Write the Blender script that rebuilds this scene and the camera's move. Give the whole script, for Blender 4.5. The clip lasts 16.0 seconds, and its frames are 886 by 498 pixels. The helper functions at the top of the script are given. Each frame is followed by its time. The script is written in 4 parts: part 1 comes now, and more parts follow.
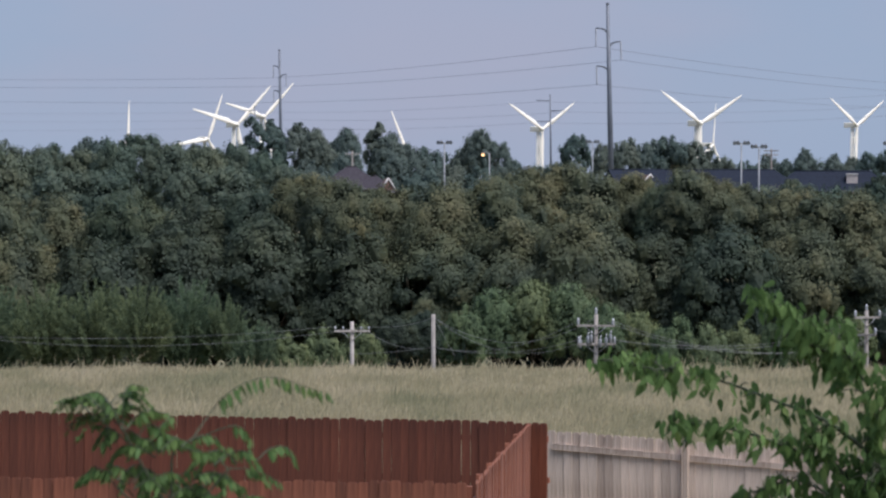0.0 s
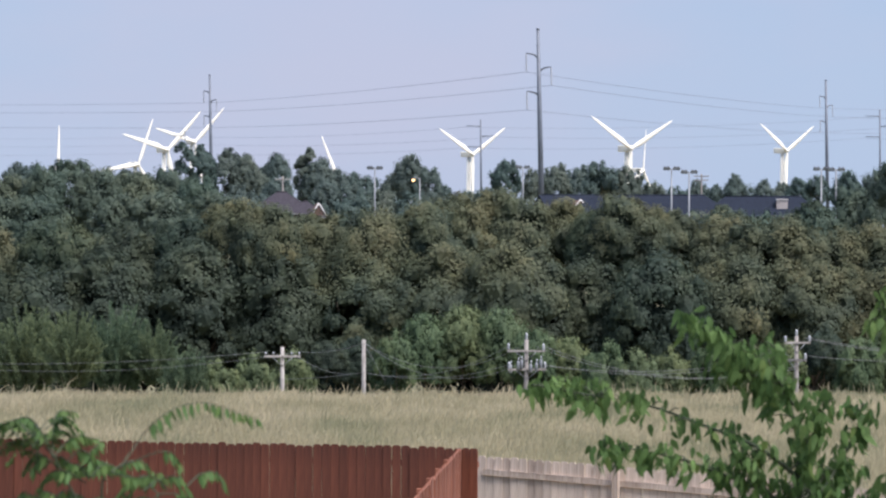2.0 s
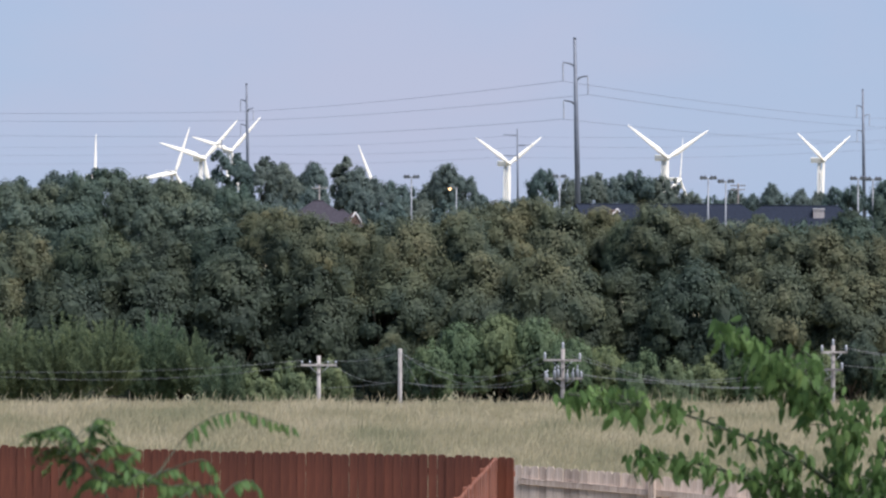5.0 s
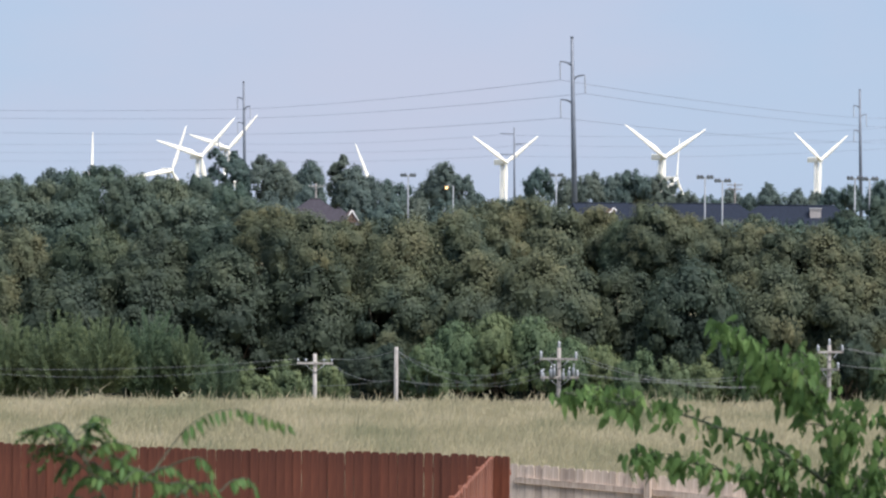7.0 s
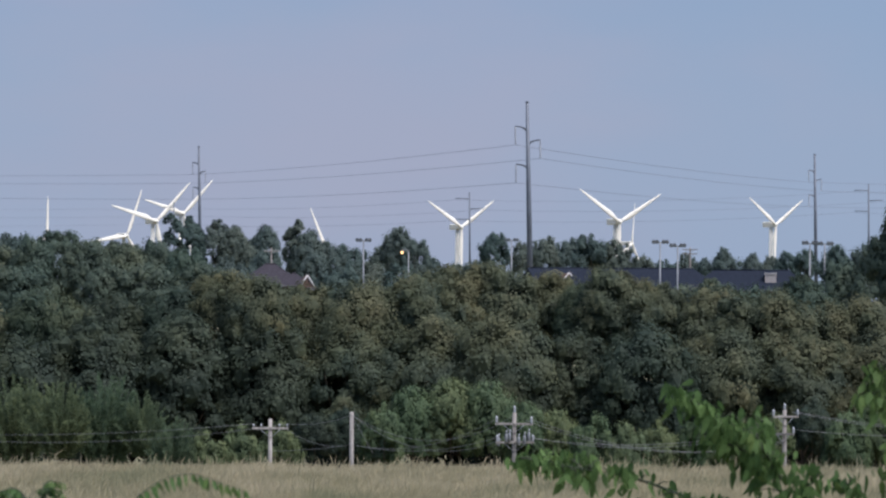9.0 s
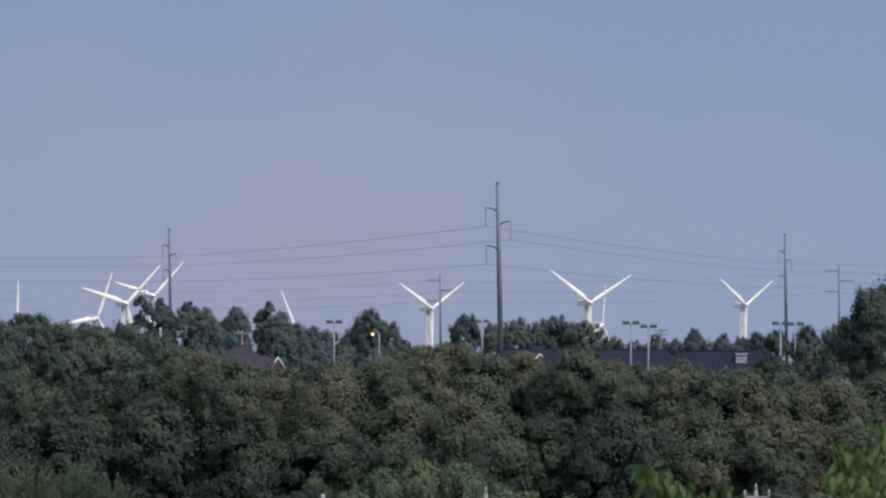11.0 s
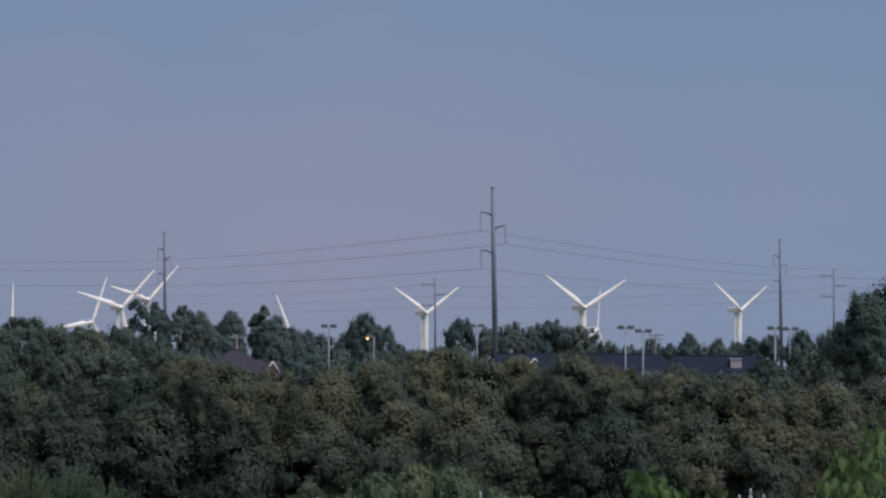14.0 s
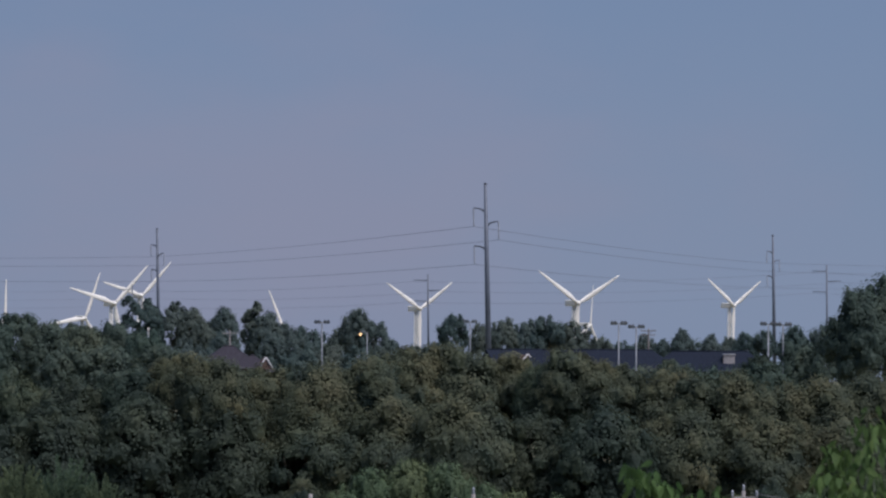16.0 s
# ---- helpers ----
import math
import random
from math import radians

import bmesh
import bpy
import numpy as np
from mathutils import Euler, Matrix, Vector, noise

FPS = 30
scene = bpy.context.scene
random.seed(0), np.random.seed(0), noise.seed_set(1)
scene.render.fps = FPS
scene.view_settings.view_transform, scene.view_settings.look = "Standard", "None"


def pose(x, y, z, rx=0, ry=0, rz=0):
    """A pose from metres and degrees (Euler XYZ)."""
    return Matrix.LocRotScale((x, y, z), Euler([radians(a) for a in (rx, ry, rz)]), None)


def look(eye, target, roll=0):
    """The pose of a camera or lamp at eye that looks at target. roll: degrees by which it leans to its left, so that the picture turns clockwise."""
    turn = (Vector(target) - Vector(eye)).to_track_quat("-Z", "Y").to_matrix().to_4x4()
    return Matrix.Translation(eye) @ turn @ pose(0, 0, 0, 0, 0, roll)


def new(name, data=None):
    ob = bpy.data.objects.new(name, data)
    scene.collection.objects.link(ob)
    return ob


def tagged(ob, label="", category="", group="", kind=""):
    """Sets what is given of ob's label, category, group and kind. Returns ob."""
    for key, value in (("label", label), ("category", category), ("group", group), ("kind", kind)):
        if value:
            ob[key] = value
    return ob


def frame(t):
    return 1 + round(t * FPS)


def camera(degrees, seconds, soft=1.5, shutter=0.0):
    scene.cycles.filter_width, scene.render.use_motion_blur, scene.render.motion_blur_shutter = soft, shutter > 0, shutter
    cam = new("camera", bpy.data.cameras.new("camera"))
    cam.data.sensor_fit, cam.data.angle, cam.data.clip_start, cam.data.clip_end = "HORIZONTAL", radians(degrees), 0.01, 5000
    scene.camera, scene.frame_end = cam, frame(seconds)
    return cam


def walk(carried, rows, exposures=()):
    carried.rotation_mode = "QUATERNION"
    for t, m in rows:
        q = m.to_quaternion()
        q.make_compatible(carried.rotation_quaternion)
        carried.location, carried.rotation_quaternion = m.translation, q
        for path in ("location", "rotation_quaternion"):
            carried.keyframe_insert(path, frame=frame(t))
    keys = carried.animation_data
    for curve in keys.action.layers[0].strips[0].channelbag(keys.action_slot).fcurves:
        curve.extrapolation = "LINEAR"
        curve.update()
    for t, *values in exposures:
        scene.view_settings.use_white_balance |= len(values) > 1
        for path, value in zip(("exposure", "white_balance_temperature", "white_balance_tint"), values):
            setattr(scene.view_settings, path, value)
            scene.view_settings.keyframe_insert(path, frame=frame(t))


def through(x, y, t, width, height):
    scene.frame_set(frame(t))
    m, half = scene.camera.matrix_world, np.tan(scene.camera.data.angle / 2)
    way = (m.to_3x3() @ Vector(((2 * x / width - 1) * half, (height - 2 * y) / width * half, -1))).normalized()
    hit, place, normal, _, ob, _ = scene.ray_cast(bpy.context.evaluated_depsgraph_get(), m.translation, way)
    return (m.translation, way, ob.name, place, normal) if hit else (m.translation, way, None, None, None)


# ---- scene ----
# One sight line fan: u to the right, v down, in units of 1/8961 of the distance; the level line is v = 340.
FAN = 8961.0
EYE = (0.0, 0.0, 5.8)


def spot(u, v, d):
    """The point d metres ahead on the sight line (u, v)."""
    return Vector(((u - 784) / FAN * d, d, EYE[2] + (340 - v) / FAN * d))


def aim(pan, tilt, roll):
    """The held camera's pose: it only turns where it stands."""
    p, t = radians(pan), radians(tilt)
    way = Vector((math.sin(p) * math.cos(t), math.cos(p) * math.cos(t), math.sin(t)))
    return look(EYE, Vector(EYE) + way * 100, roll)


# ---- camera and walk ----
cam = camera(10.0, 16.0, soft=2.3, shutter=0.0)
cam.data.dof.use_dof, cam.data.dof.focus_distance, cam.data.dof.aperture_fstop = True, 500.0, 20.0
TURNS = [
    (0.0, -0.9157, -0.9661, 0.116),
    (0.1, -0.6808, -1.0002, 0.091),
    (0.2, -0.5211, -1.0278, 0.065),
    (0.3, -0.4014, -1.0402, 0.040),
    (0.4, -0.2810, -1.0476, 0.014),
    (0.5, -0.1337, -1.0228, -0.011),
    (0.7, 0.0425, -0.9678, -0.054),
    (0.8, 0.0929, -0.9178, -0.075),
    (1.0, 0.1561, -0.7947, -0.118),
    (1.2, 0.1125, -0.7386, -0.071),
    (1.3, 0.0877, -0.7054, -0.047),
    (1.5, 0.0000, -0.6458, 0.000),
    (2.0, -0.1285, -0.6782, 0.134),
    (2.5, -0.1114, -0.6515, 0.068),
    (3.0, -0.1065, -0.4554, -0.039),
    (3.5, -0.3215, -0.3016, 0.035),
    (4.0, -0.5830, -0.2902, 0.019),
    (4.5, -0.6918, -0.4439, 0.026),
    (4.7, -0.6408, -0.5558, 0.107),
    (6.8, -0.3698, -0.6137, 0.368),
    (7.0, -0.5027, -0.5943, 0.395),
    (7.2, -0.6032, -0.5106, 0.356),
    (7.3, -0.6489, -0.4477, 0.336),
    (7.5, -0.7155, -0.3216, 0.297),
    (7.7, -0.7021, -0.2059, 0.311),
    (7.8, -0.6960, -0.1225, 0.319),
    (8.0, -0.6255, 0.0305, 0.333),
    (8.2, -0.5305, 0.1485, 0.358),
    (8.3, -0.4666, 0.1814, 0.371),
    (8.4, -0.3833, 0.2016, 0.383),
    (8.5, -0.3101, 0.1970, 0.396),
    (8.6, -0.2296, 0.1838, 0.390),
    (8.7, -0.1656, 0.1412, 0.385),
    (10.8, 0.4727, 0.5774, 0.183),
    (11.0, 0.3262, 1.0672, 0.188),
    (11.1, 0.2201, 1.3294, 0.229),
    (11.2, 0.1167, 1.5840, 0.271),
    (11.3, 0.0130, 1.8384, 0.312),
    (11.4, -0.1353, 2.0028, 0.353),
    (11.5, -0.2557, 2.1882, 0.395),
    (11.6, -0.3292, 2.2627, 0.387),
    (11.7, -0.3807, 2.3264, 0.379),
    (11.8, -0.4063, 2.3519, 0.371),
    (11.9, -0.4060, 2.3202, 0.364),
    (12.0, -0.3814, 2.2656, 0.356),
    (12.1, -0.3278, 2.1231, 0.349),
    (12.2, -0.2434, 1.9194, 0.341),
    (12.3, -0.1333, 1.6838, 0.334),
    (12.4, -0.0553, 1.4736, 0.327),
    (12.5, 0.0276, 1.3013, 0.320),
    (12.6, 0.1509, 1.1745, 0.317),
    (12.7, 0.2285, 1.0152, 0.315),
    (12.8, 0.2803, 0.8877, 0.312),
    (13.0, 0.3835, 0.7347, 0.307),
    (13.5, 0.4729, 0.8477, 0.202),
    (13.8, 0.4069, 1.0104, 0.245),
    (14.0, 0.3837, 1.1164, 0.273),
    (14.2, 0.4064, 1.1446, 0.255),
    (14.5, 0.4739, 1.0519, 0.228),
    (15.0, 0.5919, 0.9345, 0.229),
    (15.5, 0.5180, 0.9862, 0.193),
    (16.0, 0.4629, 1.0695, 0.233),
]
walk(cam, [(t, aim(p, e, r)) for t, p, e, r in TURNS],
     exposures=[(0.0, 0.52, 5950, 13), (0.5, 0.88, 6050, 13), (1.0, 1.02, 6050, 13), (1.5, 1.02, 6050, 13), (2.0, 1.00, 6050, 13), (3.0, 1.05, 6080, 10),
                (3.5, 1.02, 6050, 10), (4.0, 0.92, 5980, 12), (4.5, 0.88, 5950, 13), (4.7, 0.88, 5950, 13), (6.8, 1.05, 6100, 9), (7.2, 1.05, 6100, 9), (7.5, 1.00, 6050, 10),
                (8.0, 0.72, 5900, 11), (8.7, 0.46, 5850, 12), (10.8, 0.50, 5950, 13), (11.0, 0.25, 5750, 16), (11.5, -0.30, 5700, 16), (12.0, -0.58, 5700, 16),
                (12.5, -0.44, 5700, 16), (13.0, -0.10, 5700, 16), (13.5, 0.00, 5700, 16), (14.0, -0.10, 5700, 16), (14.5, -0.14, 5700, 16), (16.0, -0.14, 5700, 16)])

# ---- world and sun ----
SUN_TURN, SUN_RISE = radians(124), radians(61)
world = bpy.data.worlds.new("evening_sky")
scene.world = world
world.use_nodes = True
wn, wl = world.node_tree.nodes, world.node_tree.links
wn.clear()
w_out, w_bg = wn.new("ShaderNodeOutputWorld"), wn.new("ShaderNodeBackground")
w_sky = wn.new("ShaderNodeTexSky")
w_sky.sky_type, w_sky.sun_disc = "NISHITA", False
w_sky.sun_elevation, w_sky.sun_rotation = SUN_RISE, SUN_TURN
w_sky.air_density, w_sky.dust_density, w_sky.ozone_density = 1.0, 0.3, 3.0
w_co = wn.new("ShaderNodeTexCoord")


def sky_noise(scale, place, detail):
    mp, ns = wn.new("ShaderNodeMapping"), wn.new("ShaderNodeTexNoise")
    mp.inputs["Scale"].default_value, mp.inputs["Location"].default_value = scale, place
    ns.inputs["Scale"].default_value, ns.inputs["Detail"].default_value = 1.0, detail
    wl.new(w_co.outputs["Generated"], mp.inputs["Vector"])
    wl.new(mp.outputs["Vector"], ns.inputs["Vector"])
    return ns.outputs["Fac"]


def sky_math(how, a, b):
    k = wn.new("ShaderNodeMath")
    k.operation = how
    for slot, x in enumerate((a, b)):
        if isinstance(x, float):
            k.inputs[slot].default_value = x
        else:
            wl.new(x, k.inputs[slot])
    return k.outputs[0]


def sky_mix(fac, a, b):
    k = wn.new("ShaderNodeMix")
    k.data_type = "RGBA"
    for slot, x in ((0, fac), (6, a), (7, b)):
        if isinstance(x, tuple):
            k.inputs[slot].default_value = (*x, 1)
        elif isinstance(x, float):
            k.inputs[slot].default_value = x
        else:
            wl.new(x, k.inputs[slot])
    return k.outputs[2]


# a thin blue-grey veil over the whole sky, paler towards the horizon
w_sep = wn.new("ShaderNodeSeparateXYZ")
wl.new(w_co.outputs["Generated"], w_sep.inputs["Vector"])
w_up = wn.new("ShaderNodeMapRange")
w_up.inputs["From Min"].default_value, w_up.inputs["From Max"].default_value = -0.01, 0.11
wl.new(w_sep.outputs["Z"], w_up.inputs["Value"])
w_veil = sky_mix(w_up.outputs["Result"], (3.8, 4.75, 6.3), (2.75, 3.95, 5.9))
# one broad lavender cloud low over the turbines, its edge broken by noise
w_off, w_mul, w_len = wn.new("ShaderNodeVectorMath"), wn.new("ShaderNodeVectorMath"), wn.new("ShaderNodeVectorMath")
w_off.operation, w_mul.operation, w_len.operation = "SUBTRACT", "MULTIPLY", "LENGTH"
w_off.inputs[1].default_value, w_mul.inputs[1].default_value = (-0.028, 1.0, 0.026), (9.5, 0.0, 21.0)
wl.new(w_co.outputs["Generated"], w_off.inputs[0])
wl.new(w_off.outputs["Vector"], w_mul.inputs[0])
wl.new(w_mul.outputs["Vector"], w_len.inputs[0])
w_edge = sky_math("ADD", w_len.outputs["Value"], sky_math("MULTIPLY", sky_noise((26, 26, 60), (3.1, 0.4, 0.2), 4.0), 1.1))
w_soft = wn.new("ShaderNodeMapRange")
w_soft.interpolation_type = "SMOOTHSTEP"
w_soft.inputs["From Min"].default_value, w_soft.inputs["From Max"].default_value = 1.75, 0.55
w_soft.inputs["To Min"].default_value, w_soft.inputs["To Max"].default_value = 0.0, 0.8
wl.new(w_edge, w_soft.inputs["Value"])
w_cloud = sky_mix(w_soft.outputs["Result"], w_veil, (4.6, 4.5, 5.75))
w_wisps = sky_mix(sky_math("MULTIPLY", sky_noise((14, 14, 40), (0.7, 1.9, 0.4), 5.0), 0.3), w_cloud, (4.2, 4.8, 6.1))
wl.new(sky_mix(0.85, w_sky.outputs["Color"], w_wisps), w_bg.inputs["Color"])
w_bg.inputs["Strength"].default_value = 0.06
wl.new(w_bg.outputs["Background"], w_out.inputs["Surface"])

sun_data = bpy.data.lights.new("sun", "SUN")
sun_data.energy, sun_data.angle, sun_data.color = 4.6, radians(48), (1.0, 0.92, 0.85)
sun = new("sun", sun_data)
to_sun = Vector((math.sin(SUN_TURN) * math.cos(SUN_RISE), math.cos(SUN_TURN) * math.cos(SUN_RISE), math.sin(SUN_RISE)))
sun.matrix_world = look(to_sun * 50, (0, 0, 0))


# ---- materials ----
def nodes_of(name):
    m = bpy.data.materials.new(name)
    m.use_nodes = True
    n, l = m.node_tree.nodes, m.node_tree.links
    return m, n, l, n["Principled BSDF"]


def ramp_of(n, stops):
    r = n.new("ShaderNodeValToRGB")
    while len(r.color_ramp.elements) < len(stops):
        r.color_ramp.elements.new(0.5)
    for e, (p, c) in zip(r.color_ramp.elements, stops):
        e.position, e.color = p, (*c, 1)
    return r


def blend(n, l, a, b, fac, how="MIX"):
    m = n.new("ShaderNodeMix")
    m.data_type, m.blend_type = "RGBA", how
    for slot, x in ((0, fac), (6, a), (7, b)):
        if hasattr(x, "is_linked"):
            l.new(x, m.inputs[slot])
        elif slot:
            m.inputs[slot].default_value = (*x, 1)
        else:
            m.inputs[slot].default_value = x
    return m.outputs[2]


def noise_of(n, l, scale, detail=3.0, where="Object", stretch=(1, 1, 1)):
    co, mp, t = n.new("ShaderNodeTexCoord"), n.new("ShaderNodeMapping"), n.new("ShaderNodeTexNoise")
    mp.inputs["Scale"].default_value = stretch
    t.inputs["Scale"].default_value, t.inputs["Detail"].default_value = scale, detail
    l.new(co.outputs[where], mp.inputs["Vector"])
    l.new(mp.outputs["Vector"], t.inputs["Vector"])
    return t.outputs["Fac"]


def relief(n, l, b, height, strength, distance):
    k = n.new("ShaderNodeBump")
    k.inputs["Strength"].default_value, k.inputs["Distance"].default_value = strength, distance
    l.new(height, k.inputs["Height"])
    l.new(k.outputs["Normal"], b.inputs["Normal"])


def leaf_material(name, dark, mid, light, clump=0.35, through=0.3, grain=10.0):
    """Foliage: colour varies leaf by leaf, clump by clump and tree by tree."""
    m, n, l, b = nodes_of(name)
    geo, obj = n.new("ShaderNodeNewGeometry"), n.new("ShaderNodeObjectInfo")
    big = noise_of(n, l, clump, 2.0)
    rb = ramp_of(n, [(0.32, dark), (0.52, mid), (0.7, light)])
    l.new(big, rb.inputs["Fac"])
    rl = ramp_of(n, [(0.0, (1.02, 1.02, 1.02)), (0.6, (1.13, 1.13, 1.13)), (1.0, (1.26, 1.25, 1.2))])
    l.new(geo.outputs["Random Per Island"], rl.inputs["Fac"])
    c = blend(n, l, rb.outputs["Color"], rl.outputs["Color"], 1.0, "MULTIPLY")
    ro = ramp_of(n, [(0.0, (0.8, 0.9, 0.9)), (0.5, (1.0, 1.0, 1.0)), (1.0, (1.2, 1.1, 0.98))])
    l.new(obj.outputs["Random"], ro.inputs["Fac"])
    c = blend(n, l, c, ro.outputs["Color"], 1.0, "MULTIPLY")
    fine = noise_of(n, l, grain, 3.0)
    rf = ramp_of(n, [(0.3, (0.86, 0.87, 0.88)), (0.5, (1.0, 1.0, 1.0)), (0.68, (1.16, 1.14, 1.1))])
    l.new(fine, rf.inputs["Fac"])
    c = blend(n, l, c, rf.outputs["Color"], 1.0, "MULTIPLY")
    l.new(c, b.inputs["Base Color"])
    b.inputs["Roughness"].default_value = 0.6
    b.inputs["Specular IOR Level"].default_value = 0.12
    tr = n.new("ShaderNodeBsdfTranslucent")
    l.new(c, tr.inputs["Color"])
    mx = n.new("ShaderNodeMixShader")
    mx.inputs["Fac"].default_value = through
    l.new(b.outputs["BSDF"], mx.inputs[1])
    l.new(tr.outputs["BSDF"], mx.inputs[2])
    l.new(mx.outputs["Shader"], n["Material Output"].inputs["Surface"])
    return m


def wood_material(name, stops, grain=(14, 14, 0.8), rough=0.8, spread=0.26):
    """Weathered or stained boards: grain along z, each board its own shade, stains."""
    m, n, l, b = nodes_of(name)
    obj = n.new("ShaderNodeObjectInfo")
    g = noise_of(n, l, 3.0, 6.0, "Object", grain)
    r = ramp_of(n, stops)
    l.new(g, r.inputs["Fac"])
    ro = ramp_of(n, [(0.0, (1 - spread, 0.98 - spread, 0.97 - spread)), (0.5, (1, 1, 1)), (1.0, (1 + spread * 0.8, 1 + spread * 0.75, 1 + spread * 0.7))])
    l.new(obj.outputs["Random"], ro.inputs["Fac"])
    c = blend(n, l, r.outputs["Color"], ro.outputs["Color"], 1.0, "MULTIPLY")
    s = noise_of(n, l, 1.1, 4.0, "Object", (2, 2, 0.7))
    rs = ramp_of(n, [(0.35, (0.7, 0.68, 0.66)), (0.6, (1, 1, 1))])
    l.new(s, rs.inputs["Fac"])
    c = blend(n, l, c, rs.outputs["Color"], 0.8, "MULTIPLY")
    l.new(c, b.inputs["Base Color"])
    b.inputs["Roughness"].default_value = rough
    relief(n, l, b, g, 0.35, 0.004)
    return m


def plain_material(name, colour, rough=0.5, metal=0.0, mottle=0.15, scale=1.5):
    m, n, l, b = nodes_of(name)
    f = noise_of(n, l, scale, 4.0)
    lo, hi = [tuple(min(1, x * k) for x in colour) for k in (1 - mottle, 1 + mottle)]
    r = ramp_of(n, [(0.3, lo), (0.7, hi)])
    l.new(f, r.inputs["Fac"])
    l.new(r.outputs["Color"], b.inputs["Base Color"])
    b.inputs["Roughness"].default_value, b.inputs["Metallic"].default_value = rough, metal
    if rough > 0.8:
        b.inputs["Specular IOR Level"].default_value = 0.15
    relief(n, l, b, f, 0.1, 0.01)
    return m


def glow_material(name, colour, power):
    m, n, l, b = nodes_of(name)
    b.inputs["Base Color"].default_value = (*colour, 1)
    b.inputs["Emission Color"].default_value = (*colour, 1)
    b.inputs["Emission Strength"].default_value = power
    return m


M_OAK = leaf_material("oak_leaves", (0.039, 0.055, 0.043), (0.071, 0.082, 0.05), (0.108, 0.105, 0.059), 1.2)
M_ELM = leaf_material("elm_leaves", (0.027, 0.039, 0.032), (0.037, 0.051, 0.037), (0.056, 0.068, 0.043), 1.2)
# distance haze is tinted into these two: paler, bluer leaf colours
M_GROVE_HAZED = leaf_material("grove_leaves_hazed", (0.048, 0.069, 0.056), (0.062, 0.084, 0.065), (0.083, 0.1, 0.07), 1.2)
M_FAR_HAZED = leaf_material("far_leaves_hazed", (0.062, 0.085, 0.08), (0.077, 0.101, 0.092), (0.095, 0.116, 0.1), 1.0)
# near-black green that stands in for the shade under the oak crowns
M_SHADE_LEAF = leaf_material("shade_dark_leaves", (0.02, 0.031, 0.027), (0.027, 0.04, 0.033), (0.04, 0.053, 0.04), 1.4)
M_WILLOW = leaf_material("willow_leaves", (0.09, 0.127, 0.08), (0.117, 0.157, 0.094), (0.145, 0.185, 0.106), 1.2, 0.5)
M_BUSH = leaf_material("bush_leaves", (0.064, 0.09, 0.053), (0.088, 0.117, 0.062), (0.118, 0.143, 0.07), 1.4)
M_NEAR = leaf_material("mulberry_leaves", (0.058, 0.1, 0.033), (0.09, 0.142, 0.046), (0.126, 0.184, 0.061), 3.0, 0.4, 60.0)
M_FROND = leaf_material("sumac_leaves", (0.042, 0.078, 0.025), (0.064, 0.112, 0.036), (0.092, 0.15, 0.048), 4.0, 0.3, 60.0)
M_BARK = plain_material("bark", (0.1, 0.08, 0.06), 0.9, 0, 0.35, 4)
M_STEM = plain_material("stem", (0.03, 0.042, 0.018), 0.8, 0, 0.3, 20)
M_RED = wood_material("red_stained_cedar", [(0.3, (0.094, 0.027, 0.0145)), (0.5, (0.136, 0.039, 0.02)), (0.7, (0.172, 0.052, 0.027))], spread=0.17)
# paler red stain: the near fence's fading, the side and end panels' sunlight
M_FADED_LIT = wood_material("faded_lit_cedar", [(0.3, (0.16, 0.052, 0.028)), (0.5, (0.215, 0.074, 0.04)), (0.7, (0.27, 0.096, 0.053))])
M_GREY = wood_material("weathered_pine", [(0.3, (0.42, 0.33, 0.265)), (0.5, (0.62, 0.51, 0.425)), (0.66, (0.73, 0.62, 0.53))], (22, 22, 0.5), 0.85, 0.26)
M_POLEWOOD = wood_material("pole_wood", [(0.3, (0.18, 0.165, 0.155)), (0.5, (0.28, 0.26, 0.245)), (0.7, (0.36, 0.34, 0.32))], (6, 6, 0.4))
M_STEEL = plain_material("weathered_steel", (0.105, 0.119, 0.146), 0.6, 0.2, 0.2, 0.5)
M_GALV = plain_material("galvanised_steel", (0.2, 0.21, 0.225), 0.5, 0.4, 0.15, 1.0)
M_WIRE = plain_material("wire", (0.16, 0.17, 0.2), 0.6, 0.3)
M_LEAD = plain_material("pale_cable", (0.19, 0.19, 0.2), 0.6, 0.2)
M_GLASSY = plain_material("porcelain", (0.34, 0.35, 0.38), 0.25)
M_WHITE = plain_material("white_paint", (0.78, 0.74, 0.65), 0.45, 0, 0.04, 0.2)
M_ROOF = plain_material("roof_shingles", (0.012, 0.016, 0.027), 0.9, 0, 0.25, 3.0)
M_BROWN = plain_material("brown_shingles", (0.036, 0.032, 0.04), 0.9, 0, 0.25, 3.0)
M_BRICK = plain_material("house_brick", (0.16, 0.1, 0.085), 0.85, 0, 0.25, 6.0)
M_TRIM = plain_material("pale_trim", (0.42, 0.4, 0.39), 0.6)
M_PANE = plain_material("window_glass", (0.03, 0.035, 0.04), 0.08)
M_LAMP = plain_material("lamp_housing", (0.06, 0.06, 0.07), 0.5)
M_LENS = plain_material("lamp_lens", (0.22, 0.24, 0.26), 0.15)
M_GLOW = glow_material("sodium_lamp", (1.0, 0.62, 0.25), 1.8)
M_CHIM = plain_material("chimney_brick", (0.4, 0.36, 0.34), 0.85, 0, 0.2, 5.0)


